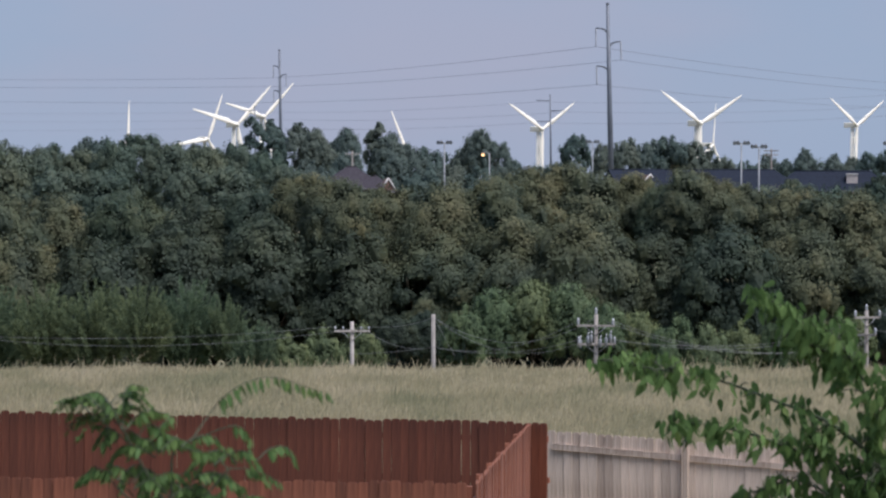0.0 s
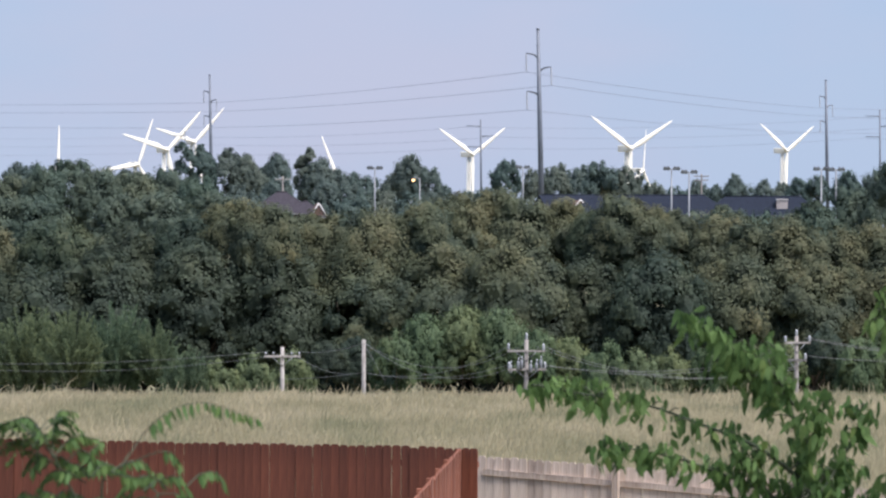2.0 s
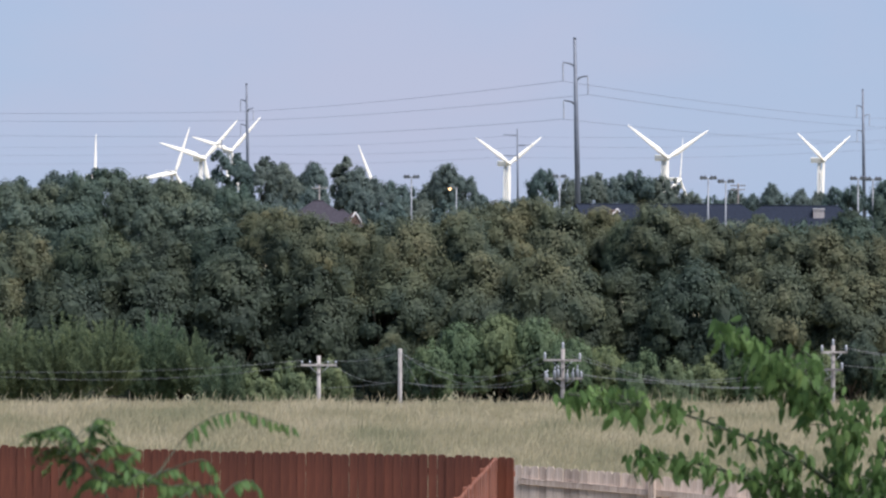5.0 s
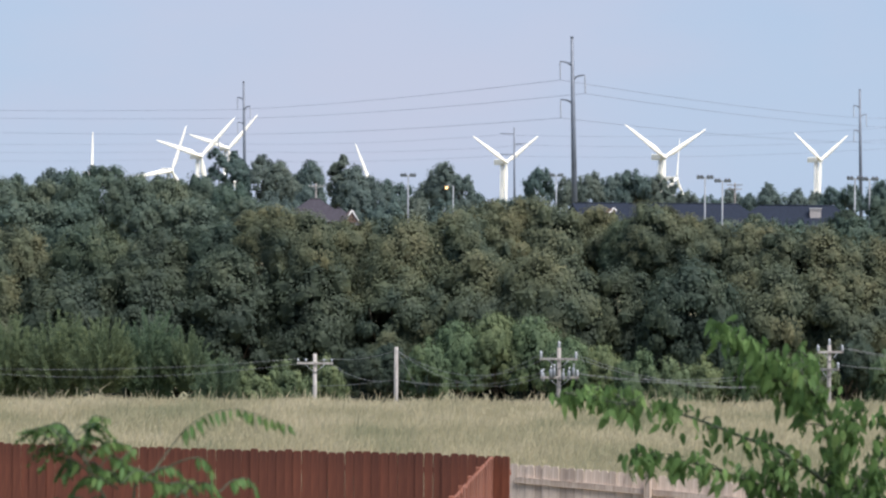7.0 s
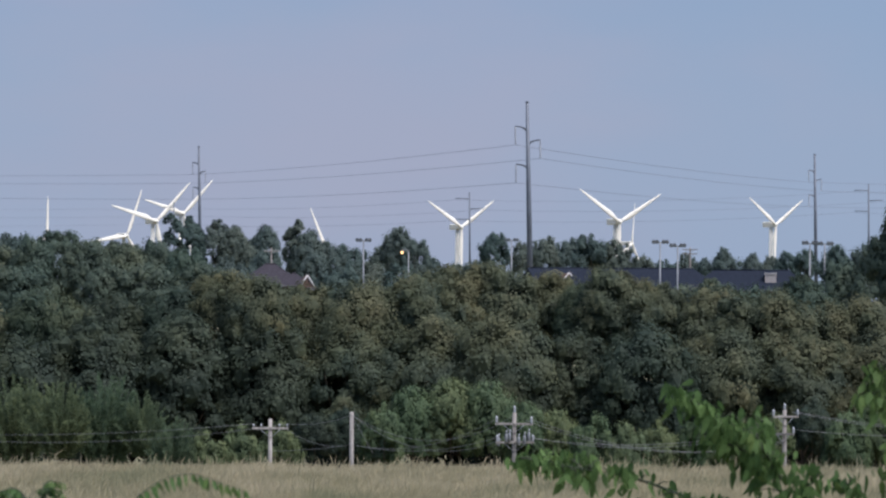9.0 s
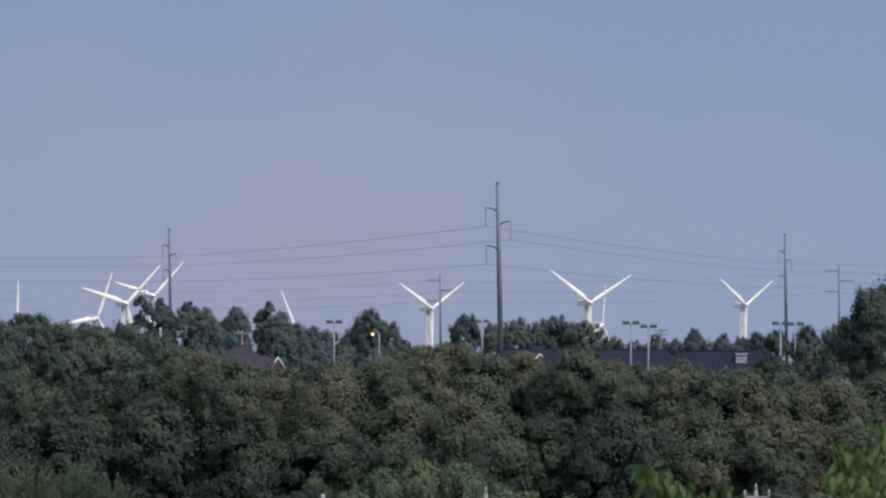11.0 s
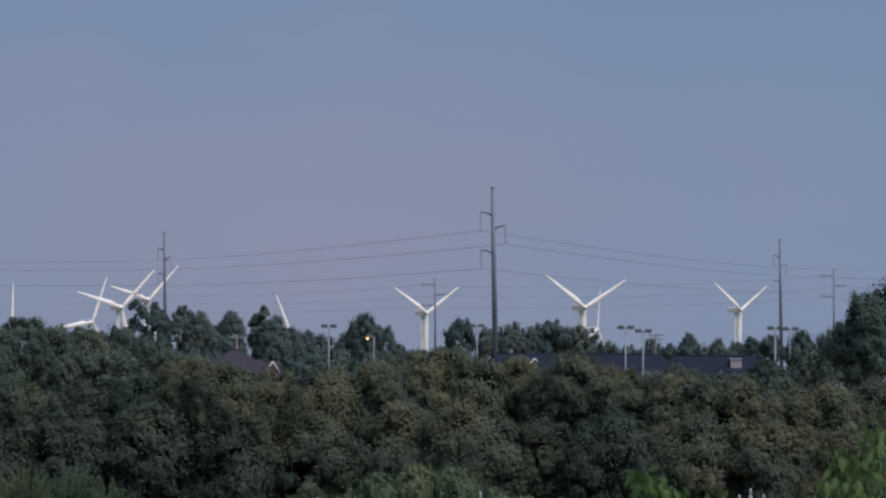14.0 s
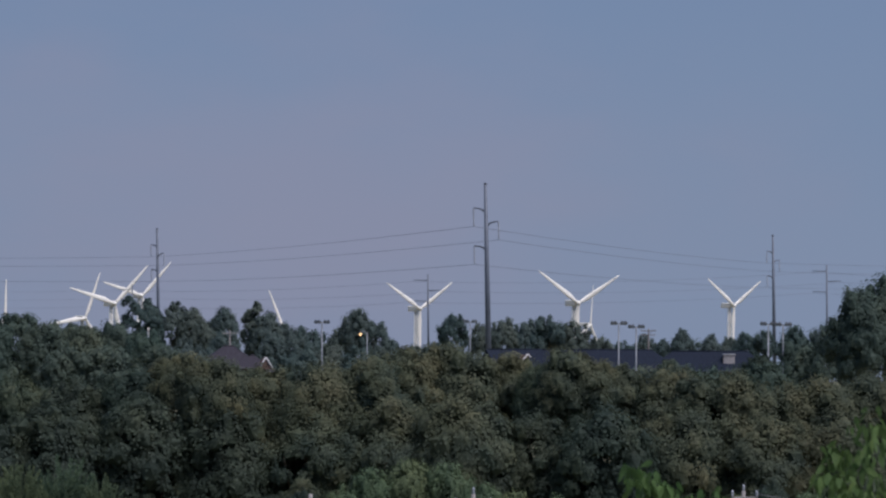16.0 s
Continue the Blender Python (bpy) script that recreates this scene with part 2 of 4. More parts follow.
def ground_material():
    """Mown yard near by, dry meadow beyond, woodland floor further off, by broad noise and place."""
    m, n, l, b = nodes_of("ground")
    f = noise_of(n, l, 0.25, 6.0)
    r = ramp_of(n, [(0.3, (0.1, 0.095, 0.05)), (0.5, (0.14, 0.122, 0.068)), (0.7, (0.1, 0.11, 0.05))])
    l.new(f, r.inputs["Fac"])
    g = noise_of(n, l, 9.0, 4.0)
    rg = ramp_of(n, [(0.3, (0.65, 0.65, 0.6)), (0.65, (1.1, 1.1, 1.1))])
    l.new(g, rg.inputs["Fac"])
    c = blend(n, l, r.outputs["Color"], rg.outputs["Color"], 1.0, "MULTIPLY")
    l.new(c, b.inputs["Base Color"])
    b.inputs["Roughness"].default_value = 0.95
    relief(n, l, b, g, 0.5, 0.05)
    return m


def grass_material():
    m, n, l, b = nodes_of("dry_grass")
    geo = n.new("ShaderNodeNewGeometry")
    f = noise_of(n, l, 0.3, 4.0, "Object", (1, 0.32, 1))
    r = ramp_of(n, [(0.36, (0.28, 0.27, 0.165)), (0.5, (0.4, 0.35, 0.225)), (0.64, (0.48, 0.415, 0.28))])
    l.new(f, r.inputs["Fac"])
    rl = ramp_of(n, [(0.0, (0.92, 0.95, 0.9)), (0.5, (1, 1, 1)), (1.0, (1.08, 1.06, 1.04))])
    l.new(geo.outputs["Random Per Island"], rl.inputs["Fac"])
    c = blend(n, l, r.outputs["Color"], rl.outputs["Color"], 1.0, "MULTIPLY")
    l.new(c, b.inputs["Base Color"])
    b.inputs["Roughness"].default_value = 0.8
    tr, mx = n.new("ShaderNodeBsdfTranslucent"), n.new("ShaderNodeMixShader")
    mx.inputs["Fac"].default_value = 0.6
    l.new(c, tr.inputs["Color"])
    l.new(b.outputs["BSDF"], mx.inputs[1])
    l.new(tr.outputs["BSDF"], mx.inputs[2])
    l.new(mx.outputs["Shader"], n["Material Output"].inputs["Surface"])
    return m


M_GROUND, M_GRASS = ground_material(), grass_material()


# ---- mesh tools ----
def mesh_of(name, verts, faces, material, smooth=False):
    me = bpy.data.meshes.new(name)
    if isinstance(verts, np.ndarray):
        verts = verts.tolist()
    if isinstance(faces, np.ndarray):
        faces = faces.tolist()
    me.from_pydata(verts, [], faces)
    me.materials.append(material)
    if smooth:
        me.polygons.foreach_set("use_smooth", [True] * len(me.polygons))
    me.update()
    return me


def hang(name, me, parent=None, label="", m=None):
    """Links a mesh as an object, under a parent if there is one."""
    ob = new(name, me)
    if parent:
        ob.parent = parent
    if m is not None:
        ob.matrix_basis = m
    return tagged(ob, label)


def part(name, bm, material, parent, label="", m=None):
    """Links a bmesh as one mesh object under a thing or a part."""
    me = bpy.data.meshes.new(name)
    bm.to_mesh(me)
    bm.free()
    me.materials.append(material)
    return hang(name, me, parent, label, m)


def box(x0, y0, z0, x1, y1, z1, bevel=0.0, bm=None):
    bm = bm or bmesh.new()
    got = bmesh.ops.create_cube(bm, size=1.0)["verts"]
    for v in got:
        v.co = Vector(((x0 + x1) / 2 + v.co.x * (x1 - x0), (y0 + y1) / 2 + v.co.y * (y1 - y0), (z0 + z1) / 2 + v.co.z * (z1 - z0)))
    if bevel:
        edges = list({e for v in got for e in v.link_edges})
        bmesh.ops.bevel(bm, geom=edges, offset=bevel, segments=2, affect="EDGES", profile=0.5)
    return bm


def tube(points, radii, sides=8, bm=None):
    """A round rod along points with a radius at each, closed at its ends."""
    bm = bm or bmesh.new()
    pts = [Vector(p) for p in points]
    if isinstance(radii, (int, float)):
        radii = [radii] * len(pts)
    rings = []
    for i, p in enumerate(pts):
        d = (pts[min(i + 1, len(pts) - 1)] - pts[max(i - 1, 0)]).normalized()
        a = d.cross(Vector((0, 1, 0.01)) if abs(d.y) < 0.9 else Vector((1, 0, 0))).normalized()
        c = d.cross(a).normalized()
        rings.append([bm.verts.new(p + (a * math.cos(k) + c * math.sin(k)) * radii[i])
                      for k in (2 * math.pi * j / sides for j in range(sides))])
    for r0, r1 in zip(rings, rings[1:]):
        for j in range(sides):
            f = bm.faces.new((r0[j], r0[(j + 1) % sides], r1[(j + 1) % sides], r1[j]))
            f.smooth = True
    bm.faces.new(rings[0][::-1])
    bm.faces.new(rings[-1])
    return bm


def bend(points, steps=6):
    """A smooth line through the control points."""
    p = [Vector(q) for q in points]
    p = [p[0] * 2 - p[1]] + p + [p[-1] * 2 - p[-2]]
    out = []
    for a, b, c, d in zip(p, p[1:], p[2:], p[3:]):
        for k in range(steps):
            t = k / steps
            out.append(0.5 * ((2 * b) + (c - a) * t + (2 * a - 5 * b + 4 * c - d) * t * t + (3 * b - a - 3 * c + d) * t ** 3))
    return out + [p[-2]]


def sagged(a, b, drop, steps=14):
    a, b = Vector(a), Vector(b)
    return [a.lerp(b, k / steps) - Vector((0, 0, drop * 4 * (k / steps) * (1 - k / steps))) for k in range(steps + 1)]


def empty(name, m, label, category, group=""):
    ob = new(name)
    ob.matrix_basis = m
    ob.empty_display_size = 0.2
    return tagged(ob, label, category, group)


# ---- ground ----
PROFILE = [(-400, 0.0), (70, 0.0), (95, 0.0), (118, -0.02), (134, -0.06), (144, -0.25), (165, -1.6), (230, -8.0), (310, -13.5), (360, -14.5),
           (460, -14.0), (600, -9.0), (760, -3.5), (900, -1.0), (1100, -3.0), (1500, -8.0), (2200, -32.0), (2900, -46.0), (4980, -47.0)]


def ground_z(x, y):
    z = float(np.interp(y, [a for a, _ in PROFILE], [b for _, b in PROFILE]))
    rough = min(1.0, max(0.0, (y - 95) / 60.0))
    return z + rough * 0.12 * noise.noise((x * 0.09, y * 0.05, 0)) + min(1.0, max(0.0, (y - 250) / 300)) * 1.2 * noise.noise((x * 0.01, y * 0.008, 3))


def make_ground():
    ys = sorted(set(list(range(-400, 60, 40)) + list(range(60, 180, 3)) + list(range(180, 500, 12)) + list(range(500, 1600, 50)) + list(range(1600, 4990, 150)) + [4980]))
    nx = 49
    verts, faces = [], []
    for y in ys:
        half = 120 + abs(y) * 0.6
        for i in range(nx):
            s = 2 * i / (nx - 1) - 1
            x = half * (0.35 * s + 0.65 * s ** 3)
            verts.append((x, y, ground_z(x, y)))
    for j in range(len(ys) - 1):
        for i in range(nx - 1):
            a = j * nx + i
            faces.append((a, a + 1, a + nx + 1, a + nx))
    ob = new("ground", mesh_of("ground", verts, faces, M_GROUND, True))
    tagged(ob, "dry grassy ground sloping down to wooded valley", "ground", kind="structure")


make_ground()


def make_meadow():
    """Tall dry grass with seed heads on the rise behind the fences."""
    rng = np.random.default_rng(5)
    count = 125000
    y = 92 + 56 * rng.random(count) ** 0.8
    x = (rng.random(count) * 2 - 1) * (0.105 * y + 2.5)
    z = np.array([ground_z(a, b) for a, b in zip(x, y)])
    patch = np.array([noise.noise((a * 0.5, b * 0.25, 1)) for a, b in zip(x, y)])
    h = (0.16 + 0.2 * rng.random(count)) * (1 + 0.35 * patch)
    tall = rng.random(count) < 0.035
    h[tall] *= 1.75
    w = np.where(tall, 0.0045, 0.0095) * (0.7 + 0.6 * rng.random(count))
    turn = rng.random(count) * math.pi
    lean = rng.normal(0.12, 0.3, (count, 2)) * h[:, None]
    dx, dy = np.cos(turn) * w, np.sin(turn) * w * 0.6
    w *= 0.62
    v = np.empty((count, 5, 3))
    v[:, 0] = np.c_[x - dx, y - dy, z - 0.03]
    v[:, 1] = np.c_[x + dx, y + dy, z - 0.03]
    mx, my = x + lean[:, 0] * 0.4, y + lean[:, 1] * 0.4
    head = np.where(tall, 2.4, 0.75)
    v[:, 2] = np.c_[mx + dx * head, my + dy * head, z + h * 0.7]
    v[:, 3] = np.c_[mx - dx * head, my - dy * head, z + h * 0.7]
    v[:, 4] = np.c_[x + lean[:, 0], y + lean[:, 1], z + h]
    base = np.arange(count)[:, None] * 5
    quads = base + np.array([0, 1, 2, 3])
    tris = base + np.array([3, 2, 4])
    ob = new("meadow_grass", mesh_of("meadow_grass", v.reshape(-1, 3), quads.tolist() + tris.tolist(), M_GRASS))
    tagged(ob, "tall dry straw-coloured meadow grass with seed heads", "grass", kind="stuff")


make_meadow()


# ---- trees ----
def leaf_cloud(rng, centres, radii, per, size, bodies, long=1.0):
    """Leaf sprays over rounded clumps: folded triangles turned outwards from clump, lobe and crown."""
    n = len(centres) * per
    c = np.repeat(np.asarray(centres), per, axis=0)
    r = np.repeat(np.asarray(radii), per)
    lobe = np.repeat(np.asarray(bodies), per, axis=0)
    d = rng.normal(size=(n, 3))
    d /= np.linalg.norm(d, axis=1)[:, None]
    d[:, 2] = np.where(d[:, 2] < -0.5, -d[:, 2], d[:, 2])
    rad = r * (0.6 + 0.5 * rng.random(n) ** 0.8)
    p = c + d * rad[:, None] * np.array([1, 1, 0.82])
    nrm = 0.5 * d + 0.85 * lobe + rng.normal(size=(n, 3)) * 0.24 + np.array([0, 0, 0.12])
    nrm /= np.linalg.norm(nrm, axis=1)[:, None]
    side = np.cross(nrm, rng.normal(size=(n, 3)))
    side /= np.linalg.norm(side, axis=1)[:, None] + 1e-9
    up = np.cross(nrm, side)
    s = size * (0.5 + 1.0 * rng.random(n))[:, None]
    v = np.empty((n, 3, 3))
    v[:, 0] = p - up * s * long * 0.8 - side * s * 0.75
    v[:, 1] = p - up * s * long * 0.6 + side * s * 0.8 + nrm * s * 0.2
    v[:, 2] = p + up * s * long
    return v.reshape(-1, 3)


ball = bmesh.new()
bmesh.ops.create_icosphere(ball, subdivisions=1, radius=1.0)
ball.verts.ensure_lookup_table()
ICO = np.array([v.co[:] for v in ball.verts])
ICO_TRI = np.array([[v.index for v in f.verts] for f in ball.faces])
ball.free()


def spread_dirs(rng, count, low):
    """Even directions over a ball, jittered, none pointing much below low."""
    out = []
    for k in range(count):
        z = low + (1 - low) * (k + 0.5) / count
        a = k * 2.39996 + rng.normal() * 0.35
        q = math.sqrt(max(0.0, 1 - z * z))
        d = np.array([q * math.cos(a), q * math.sin(a), z]) + rng.normal(size=3) * 0.12
        out.append(d / np.linalg.norm(d))
    return out


def crown_mesh(seed, material, lobes, clumps, per, size, shape=(1, 1, 1), lobe_r=(0.32, 0.5), clump_r=(0.4, 0.6), low=-0.5, core=0.55, spiky=0.0, long=1.0):
    """A crown about a unit radius round, centred 1 above its foot: rounded limbs' lobes of uneven reach,
    each covered with smaller clumps of leaves, with gaps between them."""
    rng = np.random.default_rng(seed)
    cs, rs, bodies = [], [], []
    up = np.array([0, 0, 1.0])
    sh = np.array(shape)
    for d in spread_dirs(rng, lobes, low):
        lr = rng.uniform(*lobe_r)
        reach = (1 - lr) * rng.uniform(0.78, 1.08)
        if spiky and d[2] > 0.2:
            reach *= 1 + spiky * rng.random()
        mid = d * reach * sh + up * sh[2]
        for e in spread_dirs(rng, clumps, -0.55):
            if float(e @ d) < -0.45:
                continue
            cr = lr * rng.uniform(*clump_r)
            cs.append(mid + e * (lr - cr * 0.45) * rng.uniform(0.75, 1.22))
            rs.append(cr)
            bodies.append(0.5 * e + 0.5 * d)
    v = leaf_cloud(rng, cs, rs, per, size, bodies, long)
    f = np.arange(len(v)).reshape(-1, 3)
    # the dense inside of each clump, hidden under its outer leaves
    cores, core_tri = [], []
    sizes = rng.uniform(0.8, 1.3, (len(cs), 3))
    for k, (c, r) in enumerate(zip(cs, rs)):
        cores.append(c + ICO * (r * core) * rng.uniform(0.7, 1.2, (len(ICO), 1)) * sizes[k])
        core_tri.append(ICO_TRI + len(v) + len(ICO) * k)
    return mesh_of("crown", np.concatenate([v] + cores), np.concatenate([f] + core_tri), material)


def shoot_mesh(seed, material, shoots, pairs, size):
    """A bush of many long shoots that fan up and out from its foot, each feathered with narrow leaves, tips standing free."""
    rng = np.random.default_rng(seed)
    verts = []
    for k in range(shoots):
        a = rng.random() * 2 * math.pi
        out = rng.random() ** 0.6 * 0.95
        tall = (1.75 - 0.95 * out ** 2) * rng.uniform(0.55, 1.08)
        end = np.array([math.cos(a) * out, math.sin(a) * out, tall])
        tip = end + np.array([math.cos(a) * 0.12, math.sin(a) * 0.12, -0.04]) * rng.random()
        t = np.sort(rng.random(pairs) ** 0.7)[:, None]
        base = np.array([math.cos(a) * out * 0.25, math.sin(a) * out * 0.25, 0.05])
        line = base * (1 - t) ** 2 + 2 * t * (1 - t) * (end * np.array([0.7, 0.7, 0.75])) + tip * t * t
        way = (tip - base) / np.linalg.norm(tip - base)
        side = rng.normal(size=(pairs, 3))
        side -= (side @ way)[:, None] * way
        side /= np.linalg.norm(side, axis=1)[:, None]
        leaf = way * 0.75 + side * 0.7
        flat = np.cross(leaf, rng.normal(size=(pairs, 3)))
        flat /= np.linalg.norm(flat, axis=1)[:, None]
        s = size * (1.25 - 0.75 * t) * rng.uniform(0.7, 1.3, (pairs, 1))
        p = line + side * s * 0.3
        tri = np.stack([p - flat * s * 0.33, p + flat * s * 0.33, p + leaf * s * 2.1], axis=1)
        verts.append(tri.reshape(-1, 3))
    v = np.concatenate(verts)
    f = np.arange(len(v)).reshape(-1, 3)
    return mesh_of("crown", v, f, material)


def trunk_mesh(seed, tall, thick, top):
    """A tapered trunk with limbs that reach into a crown of height top."""
    rng = random.Random(seed)
    spine = bend([(0, 0, -0.15 * tall), (rng.uniform(-.05, .05), 0.02, tall * 0.5), (rng.uniform(-.08, .08), 0, tall), (0.05, 0.03, tall + top)], 4)
    k = len(spine) - 1
    bm = tube(spine, [thick * (1.25 - 1.05 * i / k) for i in range(k + 1)], 8)
    for i in range(6):
        a, h = i * 1.05 + rng.uniform(-.3, .3), tall * rng.uniform(0.8, 1.3)
        e = Vector((math.cos(a) * 0.6, math.sin(a) * 0.6, h + top * rng.uniform(0.3, 0.7)))
        tube(bend([(0, 0, h), (e.x * 0.5, e.y * 0.5, h + (e.z - h) * 0.35), e], 3), [thick * 0.45, thick * 0.4, thick * 0.35, thick * 0.28, thick * 0.2, thick * 0.15, thick * 0.08], 6, bm)
    me = bpy.data.meshes.new("trunk")
    bm.to_mesh(me)
    bm.free()
    me.materials.append(M_BARK)
    return me


KINDS = {}


def kind_of(key, count, build=crown_mesh, **kw):
    KINDS[key] = [(build(100 * len(KINDS) + i, **kw), trunk_mesh(i, 0.35, 0.05, 1.2)) for i in range(count)]


kind_of("oak", 5, material=M_OAK, lobes=14, clumps=14, per=170, size=0.021)
kind_of("elm", 4, material=M_ELM, lobes=13, clumps=11, per=150, size=0.023, shape=(0.95, 0.95, 1.1))
kind_of("grove", 4, material=M_GROVE_HAZED, lobes=13, clumps=10, per=95, size=0.029, shape=(0.95, 0.95, 1.1))
# cedar: added low crowns, the wood's lower shade put into their leaf colour
kind_of("cedar", 2, material=M_SHADE_LEAF, lobes=12, clumps=11, per=95, size=0.029, shape=(0.95, 0.95, 1.1))
kind_of("far", 4, material=M_FAR_HAZED, lobes=13, clumps=8, per=64, size=0.034, lobe_r=(0.32, 0.5), clump_r=(0.4, 0.6))
kind_of("spire", 2, material=M_FAR_HAZED, lobes=13, clumps=8, per=75, size=0.038, shape=(0.7, 0.7, 1.4), lobe_r=(0.25, 0.38), spiky=0.2)
kind_of("willow", 3, shoot_mesh, material=M_WILLOW, shoots=105, pairs=130, size=0.06)
kind_of("bush", 4, material=M_BUSH, lobes=13, clumps=9, per=80, size=0.031, shape=(1, 1, 0.8))


def extent_of(me):
    co = np.empty(len(me.vertices) * 3)
    me.vertices.foreach_get("co", co)
    co = co.reshape(-1, 3)
    return float(np.percentile(co[:, 2], 99.7)), float(np.percentile(np.abs(co[:, 0]), 99)), float(np.percentile(co[:, 2], 2))


EXTENT = {c: extent_of(c) for pairs in KINDS.values() for c, _ in pairs}
NAMES = {"oak": ("oak_tree", "leafy oak tree with rounded olive-green crown", "woodland oaks"),
         "elm": ("elm_tree", "dense dark green elm tree in the woodland", "woodland elms"),
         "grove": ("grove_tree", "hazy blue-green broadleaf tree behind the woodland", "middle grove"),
         "cedar": ("understory_tree", "dark bluish-green low tree below the taller oaks, shade put into its leaf colour", "woodland cedars"),
         "far": ("distant_tree", "distant rounded dark green tree on the skyline", "skyline trees"),
         "spire": ("tall_tree", "tall upright dark tree with ragged top", "tall skyline trees"),
         "willow": ("willow_bush", "pale green feathery willow bush behind the meadow", "willow bushes"),
         "bush": ("hedge_bush", "light green rounded bush in front of the woodland", "bushes at the wood's edge")}
tree_rng = random.Random(11)


def plant(key, u, top_v, d, width_u, stem=0.18):
    """A tree whose top shows on the sight line (u, top_v) at d metres, width_u units wide; it stands on the ground."""
    p = spot(u, top_v, d)
    gz = ground_z(p.x, p.y)
    high = p.z - gz
    wide = width_u / FAN * d / 2
    name, label, group = NAMES[key]
    crown, trunk = tree_rng.choice(KINDS[key])
    zt, xt, zb = EXTENT[crown]
    root = empty(name, pose(p.x, p.y, gz, 0, 0, tree_rng.uniform(0, 360)), label, {"willow": "bush", "bush": "bush"}.get(key, "tree"), group)
    crown_h = min(high * (1 - stem), wide * 2 * {"spire": 1.5, "oak": 0.86, "elm": 0.95}.get(key, 1.12))
    sz = crown_h / (zt - zb)
    hang("crown", crown, root, m=Matrix.LocRotScale((0, 0, high - zt * sz), None, (wide / xt, wide / xt, sz)))
    hang("trunk", trunk, root, m=Matrix.LocRotScale((0, 0, -0.2), None, (wide * 0.9, wide * 0.9, high / 1.75)))
    return root


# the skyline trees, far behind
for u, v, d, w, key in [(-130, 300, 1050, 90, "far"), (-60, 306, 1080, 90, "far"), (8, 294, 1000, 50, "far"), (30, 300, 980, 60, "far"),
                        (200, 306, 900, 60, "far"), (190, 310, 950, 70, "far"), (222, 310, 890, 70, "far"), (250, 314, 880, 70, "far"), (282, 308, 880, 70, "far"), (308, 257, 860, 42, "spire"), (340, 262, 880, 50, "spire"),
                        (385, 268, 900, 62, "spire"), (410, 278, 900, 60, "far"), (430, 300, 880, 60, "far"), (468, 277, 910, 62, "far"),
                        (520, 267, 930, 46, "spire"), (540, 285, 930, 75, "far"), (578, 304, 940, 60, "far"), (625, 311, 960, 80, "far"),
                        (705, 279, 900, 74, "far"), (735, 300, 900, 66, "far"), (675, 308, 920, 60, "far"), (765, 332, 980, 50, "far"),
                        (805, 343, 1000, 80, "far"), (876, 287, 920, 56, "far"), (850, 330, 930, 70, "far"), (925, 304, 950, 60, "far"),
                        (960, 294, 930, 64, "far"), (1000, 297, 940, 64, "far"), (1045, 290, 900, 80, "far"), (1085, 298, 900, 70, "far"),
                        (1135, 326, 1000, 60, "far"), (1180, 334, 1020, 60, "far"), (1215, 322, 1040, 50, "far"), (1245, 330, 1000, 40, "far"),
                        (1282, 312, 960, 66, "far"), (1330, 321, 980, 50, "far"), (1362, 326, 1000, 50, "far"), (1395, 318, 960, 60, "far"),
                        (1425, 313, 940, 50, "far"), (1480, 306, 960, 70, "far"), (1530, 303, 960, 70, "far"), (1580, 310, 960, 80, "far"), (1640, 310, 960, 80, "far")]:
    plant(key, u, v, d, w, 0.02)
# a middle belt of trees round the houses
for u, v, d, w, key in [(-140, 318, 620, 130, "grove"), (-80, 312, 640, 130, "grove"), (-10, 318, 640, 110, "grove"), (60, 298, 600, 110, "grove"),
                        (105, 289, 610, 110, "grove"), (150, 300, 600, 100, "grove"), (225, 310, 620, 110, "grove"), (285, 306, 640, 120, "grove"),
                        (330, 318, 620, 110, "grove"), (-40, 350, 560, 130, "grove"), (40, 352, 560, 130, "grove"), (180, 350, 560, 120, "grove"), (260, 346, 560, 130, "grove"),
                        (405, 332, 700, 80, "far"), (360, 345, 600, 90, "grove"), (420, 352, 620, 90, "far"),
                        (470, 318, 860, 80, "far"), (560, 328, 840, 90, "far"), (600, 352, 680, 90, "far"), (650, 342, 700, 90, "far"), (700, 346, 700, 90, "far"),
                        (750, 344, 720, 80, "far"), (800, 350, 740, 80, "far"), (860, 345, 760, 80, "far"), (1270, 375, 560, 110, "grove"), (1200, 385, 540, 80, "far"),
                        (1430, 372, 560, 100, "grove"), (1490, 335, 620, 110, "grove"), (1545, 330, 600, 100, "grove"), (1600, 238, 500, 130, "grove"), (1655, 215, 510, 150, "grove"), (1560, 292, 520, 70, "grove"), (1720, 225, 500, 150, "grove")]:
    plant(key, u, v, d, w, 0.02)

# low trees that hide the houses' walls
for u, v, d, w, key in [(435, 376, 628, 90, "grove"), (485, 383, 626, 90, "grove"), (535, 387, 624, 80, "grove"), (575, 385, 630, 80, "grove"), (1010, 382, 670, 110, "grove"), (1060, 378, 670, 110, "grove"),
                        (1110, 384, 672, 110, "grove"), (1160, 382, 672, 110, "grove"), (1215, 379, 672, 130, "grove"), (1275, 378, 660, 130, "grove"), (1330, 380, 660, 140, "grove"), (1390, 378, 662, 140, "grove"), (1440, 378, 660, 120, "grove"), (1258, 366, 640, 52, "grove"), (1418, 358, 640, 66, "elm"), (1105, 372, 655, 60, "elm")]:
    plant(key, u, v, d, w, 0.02)

